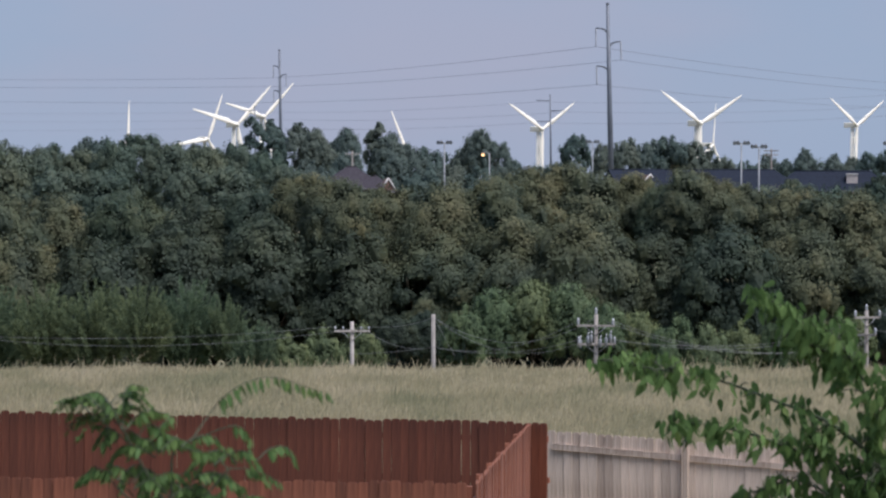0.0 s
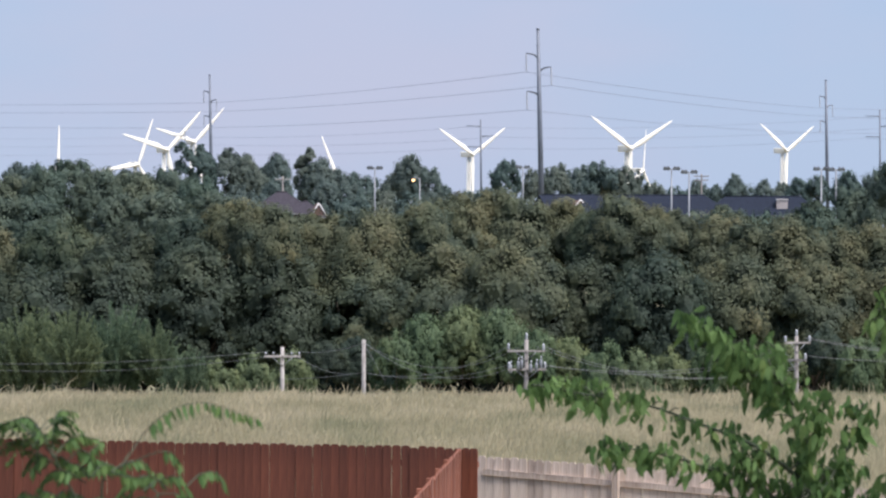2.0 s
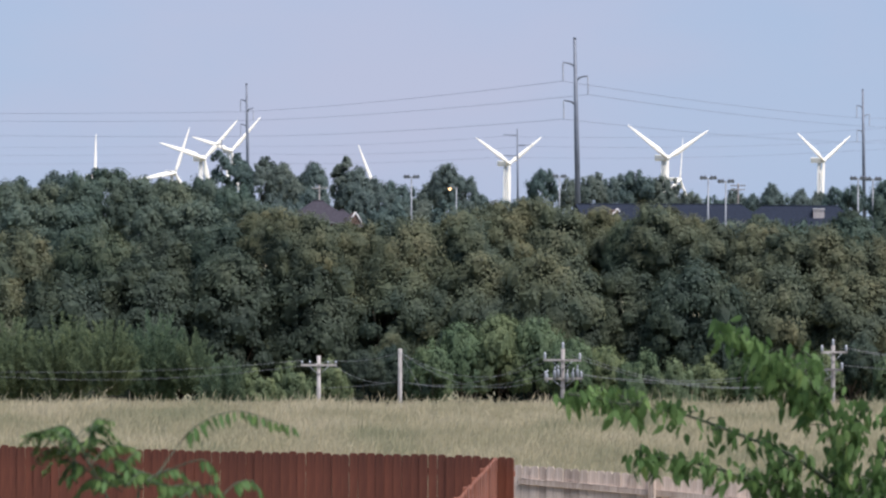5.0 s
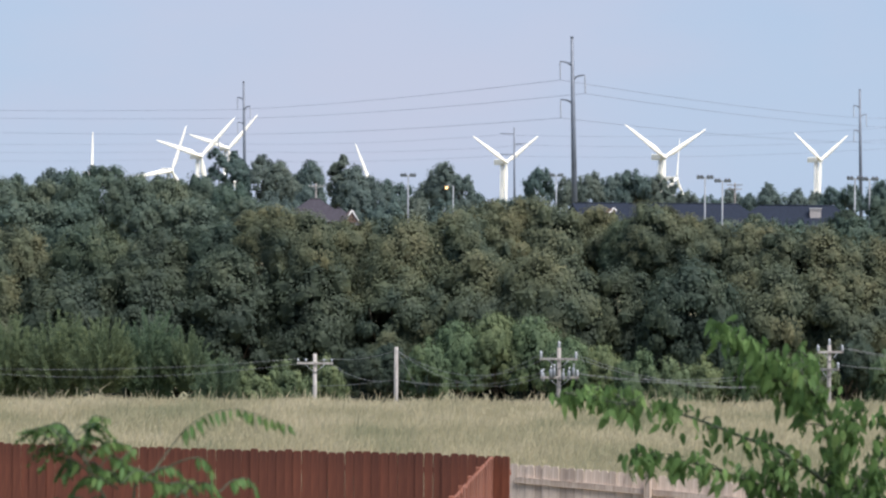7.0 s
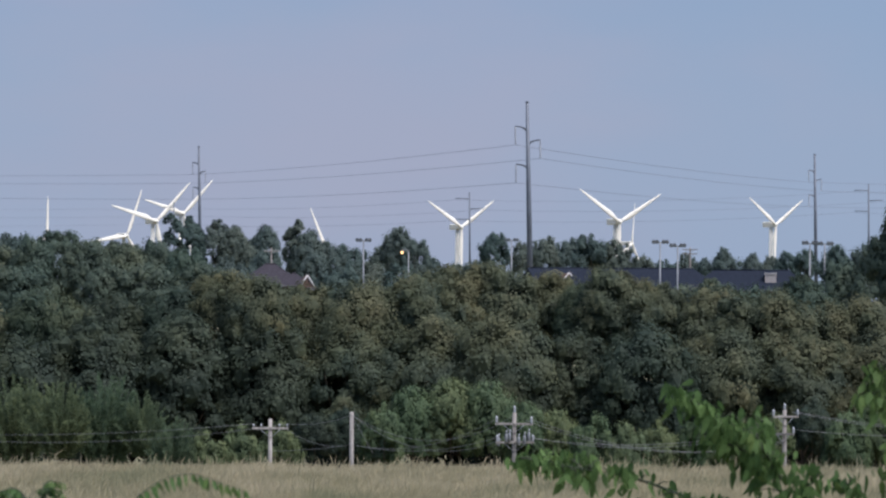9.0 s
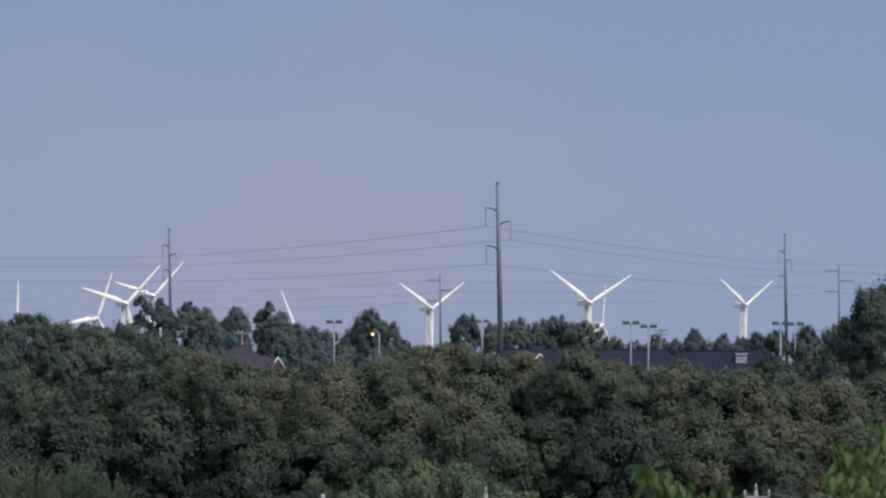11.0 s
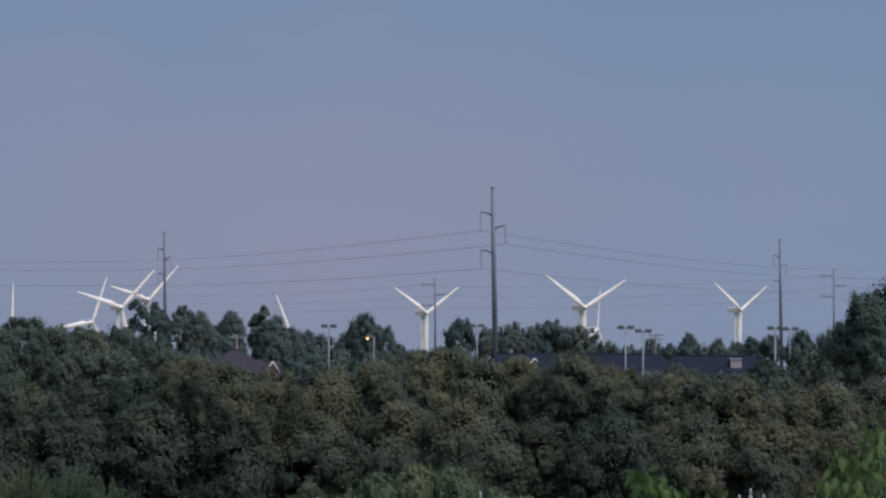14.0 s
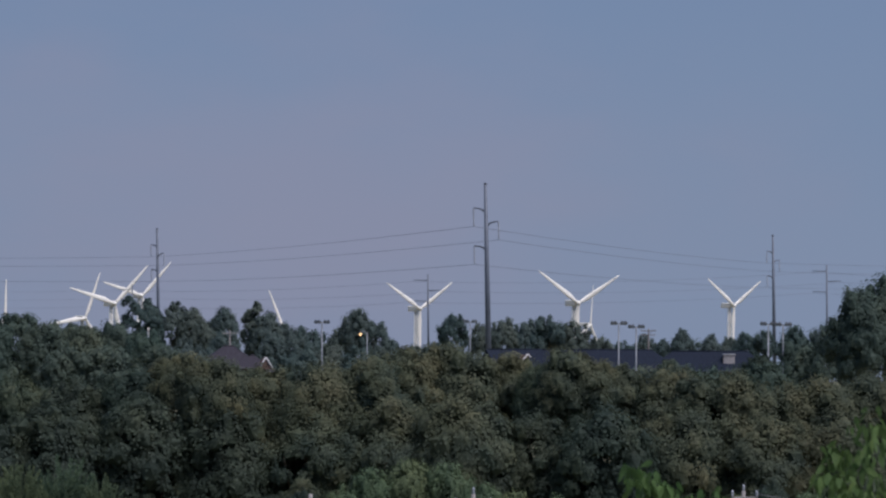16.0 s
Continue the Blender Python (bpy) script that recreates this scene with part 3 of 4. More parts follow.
# the wood: the tall back crowns, the broad middle ones, and low crowns coloured dark as shade
for u, v, w in [(-150, 405, 190), (-40, 400, 190), (85, 393, 175), (200, 405, 165), (300, 385, 155), (385, 360, 145), (455, 366, 155), (540, 383, 165), (640, 376, 195), (740, 362, 175),
                (800, 348, 155), (880, 342, 195), (965, 357, 145), (1035, 372, 120), (1085, 347, 150), (1160, 371, 135), (1250, 383, 195), (1350, 389, 185), (1440, 407, 175), (1530, 398, 175), (1630, 388, 185), (1720, 390, 180)]:
    plant("elm" if 180 < u < 320 else "oak", u, v, 459 + tree_rng.uniform(-5, 5), w, 0.03)
for u, v, w, key in [(-110, 470, 205, "oak"), (40, 478, 225, "elm"), (165, 452, 195, "elm"), (325, 440, 225, "elm"), (480, 450, 205, "elm"), (610, 458, 205, "oak"), (755, 440, 225, "oak"),
                     (900, 438, 230, "oak"), (1015, 462, 150, "elm"), (1130, 450, 205, "elm"), (1285, 455, 205, "oak"), (1420, 470, 195, "oak"), (1560, 462, 225, "oak"), (1690, 470, 205, "oak")]:
    plant(key, u, v, 451 + tree_rng.uniform(-3, 3), w, 0.03)
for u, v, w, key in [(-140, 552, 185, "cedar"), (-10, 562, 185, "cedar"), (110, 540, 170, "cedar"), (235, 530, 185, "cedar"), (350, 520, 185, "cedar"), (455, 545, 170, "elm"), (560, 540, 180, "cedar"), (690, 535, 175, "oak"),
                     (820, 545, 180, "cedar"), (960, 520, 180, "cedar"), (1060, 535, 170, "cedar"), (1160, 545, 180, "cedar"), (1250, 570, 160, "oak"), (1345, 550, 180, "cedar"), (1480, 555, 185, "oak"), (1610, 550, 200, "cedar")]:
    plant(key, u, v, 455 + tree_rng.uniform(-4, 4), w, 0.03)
# bushes along the wood's edge
for u, v, d, w, key in [(-150, 560, 366, 130, "willow"), (-60, 556, 362, 130, "willow"), (30, 552, 360, 130, "willow"), (110, 560, 356, 110, "willow"),
                        (190, 548, 360, 130, "willow"), (255, 580, 358, 90, "willow"), (310, 622, 350, 90, "willow"), (370, 640, 348, 80, "bush"), (430, 628, 352, 90, "bush"),
                        (500, 622, 360, 80, "bush"), (560, 610, 365, 80, "elm"), (610, 600, 368, 80, "elm"), (680, 590, 356, 90, "bush"), (735, 560, 360, 100, "bush"), (800, 545, 360, 110, "bush"),
                        (870, 550, 360, 110, "bush"), (930, 588, 356, 90, "bush"), (990, 600, 356, 90, "bush"), (1050, 608, 352, 90, "bush"), (1110, 622, 350, 90, "bush"),
                        (1170, 618, 356, 90, "bush"), (1240, 600, 356, 90, "bush"), (1310, 612, 352, 90, "bush"), (1370, 606, 356, 80, "bush"), (1440, 590, 360, 80, "elm"),
                        (1500, 600, 352, 90, "bush"), (1550, 575, 354, 100, "bush"), (1620, 570, 354, 110, "willow"), (1690, 580, 354, 110, "bush")]:
    plant(key, u, v, d, w, 0.02)


# ---- wind turbines ----
def blade_mesh(length):
    """A twisted, tapering blade along +z from the hub, rounded root, thin tip."""
    bm = bmesh.new()
    rings = []
    for s, chord, thick, sweep in [(0, 1.9, 1.9, 0), (0.06, 2.0, 1.7, 0), (0.2, 3.7, 1.0, 0.5), (0.45, 2.8, 0.6, 0.35), (0.75, 1.8, 0.4, 0.15), (0.94, 1.0, 0.2, 0.05), (1.0, 0.25, 0.08, 0)]:
        tw = radians(14 * (1 - s))
        ring = []
        for j in range(10):
            a = 2 * math.pi * j / 10
            x, y = math.cos(a) * chord / 2 + sweep, math.sin(a) * thick / 2
            ring.append(bm.verts.new((x * math.cos(tw) - y * math.sin(tw), x * math.sin(tw) + y * math.cos(tw), 1.0 + s * (length - 1))))
        rings.append(ring)
    for r0, r1 in zip(rings, rings[1:]):
        for j in range(10):
            bm.faces.new((r0[j], r0[(j + 1) % 10], r1[(j + 1) % 10], r1[j])).smooth = True
    bm.faces.new(rings[0][::-1])
    bm.faces.new(rings[-1])
    me = bpy.data.meshes.new("blade")
    bm.to_mesh(me)
    bm.free()
    me.materials.append(M_WHITE)
    return me


BLADE = blade_mesh(37.0)


def turbine(u, v, reach, phase, yaw=0.0, label="tall white three-bladed wind turbine standing beyond the trees"):
    """Hub on the sight line (u, v); reach: the blade's length in fan units."""
    d = min(4700.0, 37.0 / reach * FAN)
    p = spot(u, v, d)
    gz = ground_z(p.x, p.y + 4)
    root = empty("wind_turbine", pose(p.x, p.y, gz, 0, 0, yaw), label, "wind turbine", "wind farm")
    hub = p.z - gz
    part("tower", tube([(0, 4, -1), (0, 4, hub * 0.5), (0, 4, hub - 1.6)], [2.3, 1.9, 1.35], 20), M_WHITE, root)
    part("nacelle", box(-1.8, 1.2, hub - 1.7, 1.8, 10.5, hub + 2.0, 0.5), M_WHITE, root)
    rotor = part("rotor_hub", tube([(0, -1.9, hub), (0, -1.4, hub), (0, -0.4, hub), (0, 1.3, hub)], [0.3, 1.0, 1.5, 1.6], 16), M_WHITE, root)
    for k in range(3):
        hang("blade", BLADE, rotor, m=Matrix.Translation((0, 0, hub)) @ Matrix.Rotation(radians(phase + 120 * k), 4, "Y"))
    return root


turbine(82, 304, 75, 2, 42)
turbine(224, 298, 88, 22, 42)
turbine(276, 272, 100, 46, 38)
turbine(324, 258, 88, 46, 38)
turbine(578, 326, 88, -26, 42)
turbine(816, 279, 94, 59, 44)
turbine(1096, 268, 108, 62, 38)
turbine(1118, 306, 74, 10, 66, "far white wind turbine seen almost edge-on")
turbine(1372, 271, 92, 61, 50)


# ---- transmission line ----
def steel_pole(u, v, d, lean, turn, scale=1.0):
    """A tapered steel pole with three upswept davit arms, each with a hanging insulator string. Returns the wire points."""
    p = spot(u, v, d)
    gz = ground_z(p.x, p.y)
    high = p.z - gz
    m = Matrix.Translation((p.x + math.sin(radians(lean)) * high, p.y, gz)) @ pose(0, 0, 0, 0, -lean, turn)
    root = empty("transmission_pole", m, "tall dark steel transmission pole with davit arms", "power pole", "transmission line")
    part("mast", tube([(0, 0, -1), (0, 0, high * 0.5), (0, 0, high)], [0.5, 0.4, 0.24], 12), M_STEEL, root)
    part("cap", tube([(0, 0, high), (0, 0, high + 0.25), (0, 0, high + 0.3)], [0.26, 0.26, 0.1], 12), M_STEEL, root)
    ends = []
    for drop, side in ((4.4, -1), (6.6, 1), (10.4, -1)):
        z = high - drop
        arm = part("davit_arm", tube(bend([(0, 0, z), (side * 0.8, 0, z + 0.55), (side * 1.95, 0, z + 0.75)], 4), [0.2, 0.19, 0.17, 0.15, 0.14, 0.13, 0.12, 0.11, 0.1], 8), M_STEEL, root)
        drops, rings = [], []
        for k in range(12):
            zz = z + 0.62 - k * 0.23
            drops += [(side * 1.95, 0, zz), (side * 1.95, 0, zz - 0.07), (side * 1.95, 0, zz - 0.2)]
            rings += [0.05, 0.16, 0.05]
        bm = tube(drops, rings, 8)
        part("insulator", bm, M_GLASSY, arm, "hanging grey insulator string")
        ends.append(m @ Vector((side * 1.95, 0, z - 2.2)))
    return ends


def tee_pole(u, v, d, lean=0.6):
    """A further line's pole with three straight arms at alternate sides."""
    p = spot(u, v, d)
    gz = ground_z(p.x, p.y)
    high = p.z - gz
    m = Matrix.Translation((p.x + math.sin(radians(lean)) * high, p.y, gz)) @ pose(0, 0, 0, 0, -lean, 0)
    root = empty("transmission_pole", m, "slender dark transmission pole with straight side arms", "power pole", "second transmission line")
    part("mast", tube([(0, 0, -1), (0, 0, high)], [0.4, 0.22], 10), M_STEEL, root)
    ends = []
    for drop, side in ((1.9, -1), (4.9, 1), (8.0, -1)):
        z = high - drop
        part("arm", tube([(0, 0, z), (side * 4.2, 0, z + 0.15)], [0.16, 0.1], 6), M_STEEL, root)
        ends.append(m @ Vector((side * 4.2, 0, z - 0.3)))
    return ends


def wires(name, spans, sag, radius, material, label, group):
    for a, b in spans:
        ob = part(name, tube(sagged(a, b, sag), radius, 5), material, None, label)
        tagged(ob, category="wire", group=group)


p0 = steel_pole(-420, 150, 1500, 0, -30)
p1 = steel_pole(349, 140, 1230, 1.4, -35)
p2 = steel_pole(931, 58, 800, 1.3, 0)
p3 = steel_pole(1439, 147, 1230, 1.3, 35)
p4 = steel_pole(2150, 160, 1500, 0, 30)
for a, b in ((p0, p1), (p1, p2), (p2, p3), (p3, p4)):
    wires("power_line", zip(a, b), 0.6, 0.034, M_WIRE, "thin dark high-voltage line strung between tall poles", "high-voltage lines")
q0 = tee_pole(-600, 232, 1700)
q1 = tee_pole(307, 238, 1950)
q2 = tee_pole(830, 217, 1490)
q3 = tee_pole(1536, 198, 1490)
q4 = tee_pole(2300, 205, 1500)
for a, b in ((q0, q1), (q1, q2), (q2, q3), (q3, q4)):
    wires("power_line", zip(a, b), 1.4, 0.034, M_WIRE, "thin distant power line against the sky", "distant lines")


# ---- utility poles in the valley ----
def post_insulator(x, y, z, tall, parent):
    """A ribbed upright porcelain post with a clamp on top."""
    pts, radii = [(x, y, z)], [0.04]
    for k in range(5):
        zz = z + tall * (0.12 + 0.16 * k)
        pts += [(x, y, zz), (x, y, zz + tall * 0.08)]
        radii += [0.1, 0.065]
    pts.append((x, y, z + tall))
    radii.append(0.03)
    part("insulator", tube(pts, radii, 10), M_GLASSY, parent)


def utility_pole(u, v, d, arms, label, extras=0, group="utility poles", post=0.0):
    """A round timber pole; arms: (drop from the top, half length, turn) of each crossarm with pin insulators."""
    p = spot(u, v, d)
    gz = ground_z(p.x, p.y)
    high = p.z - gz
    m = pose(p.x, p.y, gz)
    root = empty("utility_pole", m, label, "power pole", group)
    part("pole", tube([(0, 0, -0.6), (0, 0, high * 0.6), (0, 0, high)], [0.17, 0.145, 0.125], 12), M_POLEWOOD, root)
    ends = []
    for drop, half, turn in arms:
        z = high - drop
        t = Matrix.Rotation(radians(turn), 4, "Z")
        arm = part("crossarm", box(-half, -0.2, z - 0.07, half, -0.1, z + 0.07, 0.012), M_POLEWOOD, root, m=t)
        for s in (-1, 1):
            part("brace", tube([(s * half * 0.55, -0.19, z - 0.06), (0, -0.14, z - 0.62)], 0.022, 6), M_GALV, root, m=t)
        for x in (-half * 0.93, -half * 0.5, half * 0.5, half * 0.93):
            if not post:
                part("insulator", tube([(x, -0.15, z + 0.07), (x, -0.15, z + 0.13), (x, -0.15, z + 0.17), (x, -0.15, z + 0.26), (x, -0.15, z + 0.3)], [0.02, 0.03, 0.075, 0.06, 0.03], 8), M_GLASSY, arm)
            elif abs(x) > half * 0.8:
                post_insulator(x, -0.15, z + 0.07, post, arm)
            ends.append(m @ t @ Vector((x, -0.15, z + 0.3)))
    if post:
        post_insulator(0, 0, high, post, root)
    for k in range(extras):
        a = (k - (extras - 1) / 2) * (0.62 if extras < 4 else 0.4) + 0.11 * math.sin(k * 2.3)
        z = high - 1.62 - 0.16 * math.cos(k * 1.9)
        can = part("transformer" if extras < 4 else "cutout", tube([(a, -0.35, z - 0.33), (a, -0.35, z - 0.28), (a, -0.35, z + 0.17), (a, -0.35, z + 0.22)], [0.07, 0.1, 0.1, 0.06], 10), M_GALV, root)
        part("bushing", tube([(a, -0.35, z + 0.22), (a + 0.05, -0.35, z + 0.46)], [0.05, 0.03], 6), M_GLASSY, can)
        part("lead", tube(sagged((a, -0.35, z + 0.4), (a * 1.25, -0.2, high - 2.12), 0.16, 6), 0.014, 5), M_GALV, can)
    return ends, m @ Vector((0, -0.15, high - 0.2)), m @ Vector((0, -0.15, high - 2.1))


e1, top1, low1 = utility_pole(480, 620, 330, [(0.62, 1.18, 4)], "grey timber utility pole with one wide crossarm")
e2, top2, low2 = utility_pole(624, 607, 326, [], "plain grey timber pole with no crossarm")
e3, top3, low3 = utility_pole(912, 606, 318, [(0.72, 1.2, -12), (1.88, 1.25, 14)], "crowded utility pole with two crossarms, insulators and cutouts", 6, post=0.42)
e4, top4, low4 = utility_pole(1390, 598, 322, [(0.45, 0.9, 20), (1.55, 0.75, -30)], "timber utility pole with two short crossarms", post=0.4)
e5, top5, low5 = utility_pole(-330, 628, 345, [(0.62, 1.18, 4)], "timber utility pole with a crossarm")
e6, top6, low6 = utility_pole(1850, 610, 330, [(0.62, 1.18, 4)], "timber utility pole with a crossarm")
utility_pole(480, 318, 840, [(0.5, 1.3, 10)], "small far utility pole with a crossarm", group="far utility poles")
utility_pole(1221, 312, 860, [(0.4, 1.3, -10), (1.1, 1.2, -10)], "small far utility pole with two crossarms", group="far utility poles")
span = [(e5[0], e1[0], 0.7), (e5[3], e1[3], 1.2), (e1[3], top2, 0.25), (e1[2], low2, 0.6), (top2, low2 + Vector((1.4, 0, -0.6)), 0.0), (low2, e3[0], 0.9), (low2, e3[4], 0.6), (top2, e3[5], 1.5), (low1, low2, 0.1),
        (e3[3], low4, 1.2), (e3[2], low4 + Vector((0, 0, 0.15)), 1.35), (e3[7], e4[4], 0.9), (e3[6], e4[5], 0.7), (e4[3], e6[0], 0.6), (e4[2], e6[3], 0.8), (e4[7], e6[2], 0.6), (top2, top3, 1.6)]
for a, b, s in span:
    wires("utility_wire", [(a, b)], s, 0.0105, M_LEAD, "pale slack utility cable above the meadow", "utility cables")


# ---- ballfield lights, street lamp ----
def field_light(u, v, d, foot=None):
    p = spot(u, v, d)
    gz = ground_z(p.x, p.y)
    high = p.z - gz
    root = empty("floodlight_pole", pose(p.x, p.y, gz), "slim pale steel floodlight pole with paired lamps", "floodlight", "sports field lights")
    part("pole", tube([(0, 0, -0.5), (0, 0, high)], [0.13, 0.09], 10), M_GALV, root)
    part("crossbar", box(-0.95, -0.07, high - 0.12, 0.95, 0.07, high + 0.02, 0.015), M_GALV, root)
    for x in (-0.85, -0.42, 0.42, 0.85):
        lamp = part("lamp", tube([(x, 0.35, high + 0.22), (x, 0.1, high + 0.18), (x, -0.28, high + 0.02), (x, -0.34, high)], [0.1, 0.17, 0.24, 0.25], 12), M_LAMP, root)
        part("lens", tube([(x, -0.345, high), (x, -0.37, high - 0.01)], [0.22, 0.21], 12), M_LENS, lamp)
        part("bracket", tube([(x, 0, high - 0.05), (x, 0.05, high + 0.1)], 0.04, 6), M_GALV, lamp)


for u, v, d in [(643, 303, 690), (905, 301, 760), (1168, 303, 640), (1199, 309, 650), (1433, 303, 650), (1459, 304, 620)]:
    field_light(u, v, d)


def street_lamp(u, v, d):
    p = spot(u, v, d)
    gz = ground_z(p.x, p.y)
    high = p.z - gz
    root = empty("street_lamp", pose(p.x, p.y, gz), "lit amber street lamp on a slim pole among trees", "street lamp")
    part("pole", tube([(0.9, 0, -0.5), (0.9, 0, high + 0.2)], [0.1, 0.07], 8), M_GALV, root)
    part("arm", tube(bend([(0.9, 0, high + 0.1), (0.5, 0, high + 0.35), (0, 0, high + 0.3)], 4), 0.05, 6), M_GALV, root)
    head = part("lamp_head", tube([(0, 0, high + 0.32), (0, 0, high + 0.28), (0, 0, high + 0.12)], [0.1, 0.26, 0.3], 12), M_LAMP, root)
    part("globe", tube([(0, 0, high + 0.12), (0, 0, high), (0, 0, high - 0.14), (0, 0, high - 0.22)], [0.18, 0.2, 0.15, 0.05], 12), M_GLOW, head, "glowing amber globe")


street_lamp(711, 324, 690)


# ---- houses among the trees ----
def house(u, v, d, wide, deep, turn, name, label, wall_h=2.8, pitch=0.42, chimney=None, gable=False, shingle=M_ROOF):
    """A brick house with a hipped or gabled shingle roof; its ridge on the sight line (u, v)."""
    p = spot(u, v, d)
    rise = deep / 2 * pitch * 1.6
    gz = p.z - rise - wall_h
    base = ground_z(p.x, p.y)
    root = empty(name, pose(p.x, p.y, base, 0, 0, turn), label, "house", "houses beyond the wood")
    h0 = gz + wall_h - base
    part("wall", box(-wide / 2, -deep / 2, -0.5, wide / 2, deep / 2, h0), M_BRICK, root)
    o = 0.45
    bm = bmesh.new()
    hip = 0 if gable else deep * 0.42
    lo = [bm.verts.new((sx * (wide / 2 + o), sy * (deep / 2 + o), h0 - 0.12)) for sx, sy in ((-1, -1), (1, -1), (1, 1), (-1, 1))]
    ri = [bm.verts.new((sx * (wide / 2 + (o if gable else 0) - hip), 0, h0 + rise)) for sx in (-1, 1)]
    bm.faces.new((lo[0], lo[1], ri[1], ri[0]))
    bm.faces.new((lo[2], lo[3], ri[0], ri[1]))
    bm.faces.new((lo[1], lo[2], ri[1]))
    bm.faces.new((lo[3], lo[0], ri[0]))
    bm.faces.new(lo[::-1])
    roof = part("roof", bm, shingle, root, "dark shingle roof")
    part("ridge_cap", tube([(ri_x, 0, h0 + rise + 0.02) for ri_x in (-(wide / 2 - hip), wide / 2 - hip)], 0.09, 6), shingle, roof)
    part("gutter", tube([(-wide / 2 - o, -deep / 2 - o - 0.05, h0 - 0.1), (wide / 2 + o, -deep / 2 - o - 0.05, h0 - 0.1)], 0.07, 6), M_LAMP, roof)
    for k in range(3):
        x = (k - 1) * wide * 0.3
        w = part("window", box(x - 0.65, -deep / 2 - 0.05, h0 - 2.0, x + 0.65, -deep / 2 + 0.02, h0 - 0.7, 0.01), M_TRIM, root)
        part("pane", box(x - 0.56, -deep / 2 - 0.07, h0 - 1.92, x + 0.56, -deep / 2 - 0.052, h0 - 0.78), M_PANE, w)
    if chimney is not None:
        c = part("chimney", box(chimney - 0.75, -2.6, h0 + 0.2, chimney + 0.75, -1.3, h0 + rise - 0.5, 0.02), M_CHIM, root)
        part("cap", box(chimney - 0.85, -2.7, h0 + rise - 0.5, chimney + 0.85, -1.2, h0 + rise - 0.32, 0.02), M_TRIM, c)
    return root, h0, rise, deep


def dormer(root, x, z, wide, rise, y):
    """A small front gable with a pale rake board."""
    bm = bmesh.new()
    a, b, c = (x - wide / 2, y, z), (x + wide / 2, y, z), (x, y, z + rise)
    f = [bm.verts.new(q) for q in (a, b, c)] + [bm.verts.new((q[0], y + 4.0, q[2])) for q in (a, b, c)]
    bm.faces.new(f[:3])
    bm.faces.new(f[3:][::-1])
    for i, j in ((0, 1), (1, 2), (2, 0)):
        bm.faces.new((f[j], f[i], f[i + 3], f[j + 3]))
    g = part("gable", bm, M_BRICK, root)
    for s in (-1, 1):
        part("rake_board", tube([(x + s * (wide / 2 + 0.15), y - 0.08, z - 0.1), (x, y - 0.08, z + rise + 0.1)], 0.12, 4), M_TRIM, g)


h1, hh, hr, hd = house(478, 346, 640, 8.0, 8.0, 8, "house", "brick house with brown-grey hipped shingle roof among trees", shingle=M_BROWN)
dormer(h1, 4.2, hh - 0.2, 1.6, 1.4, -hd / 2 - 0.6)
house(520, 362, 645, 5.5, 6.0, 5, "house", "low brown-roofed house wing among trees", shingle=M_BROWN)
house(1130, 350, 700, 22.0, 8.0, 3, "house", "long low house with a dark shingle roof")
house(1330, 352, 690, 17.0, 8.0, -4, "house", "long low dark-roofed house with a pale chimney", chimney=2.6)
h5, a5, b5, c5 = house(985, 350, 720, 8.0, 7.0, 20, "house", "small dark-roofed house with a pale rake board", gable=True)
dormer(h5, 0.3, a5, 2.8, 1.6, -c5 / 2 - 0.5)


# ---- fences ----
def picket_mesh(name, material, wide, high, thick=0.018, ear=0.03):
    """A dog-eared fence board, its foot at the origin."""
    w = wide / 2
    prof = [(-w, 0), (w, 0), (w, high - ear), (w - ear * 0.9, high), (-w + ear * 0.9, high), (-w, high - ear)]
    n = len(prof)
    verts = [(x, -thick / 2, z) for x, z in prof] + [(x, thick / 2, z) for x, z in prof]
    faces = [tuple(range(n)), tuple(range(2 * n - 1, n - 1, -1))] + [((i + 1) % n, i, i + n, (i + 1) % n + n) for i in range(n)]
    return mesh_of(name, verts, faces, material)


def fence_run(a, b, material, label, high=1.83, rails_side=1, levels=(0.25, 0.95, 1.58), wide=0.138, gap=0.0015, group="", post_every=2.4, post_top=-0.05, seed=1, first=0.1):
    """Boards side by side from a to b on the ground, three rails and posts on one side (1: beyond, -1: this side)."""
    rng = random.Random(seed)
    a, b = Vector(a), Vector(b)
    run = b - a
    length = run.length
    root = empty("fence", Matrix.Translation(a) @ Matrix.Rotation(math.atan2(run.y, run.x), 4, "Z"), label, "fence", group)
    slope = run.z / math.hypot(run.x, run.y)
    kinds = [picket_mesh("picket", material, wide * k, high * h) for k, h in ((1.0, 1.0), (0.985, 1.006), (0.99, 0.994), (1.0, 1.01))]
    x = 0.0
    while x + wide < length + 0.05:
        x += wide / 2
        hang("picket", rng.choice(kinds), root, m=pose(x, rng.uniform(-0.004, 0.004), x * slope, rng.uniform(-0.5, 0.5), rng.uniform(-0.12, 0.12), rng.uniform(-1.0, 1.0)))
        x += wide / 2 + gap + (rng.uniform(0.006, 0.014) if rng.random() < 0.1 else 0.0)
    for z in levels:
        part("rail", box(0, rails_side * 0.012, z - 0.045, length, rails_side * 0.05, z + 0.045, 0.004), material, root, m=Matrix.Rotation(-math.atan(slope), 4, "Y"))
    x = first
    while x < length:
        part("post", box(x - 0.045, rails_side * 0.052, x * slope - 0.3, x + 0.045, rails_side * 0.142, x * slope + high + post_top, 0.006), material, root)
        x += post_every
    return root


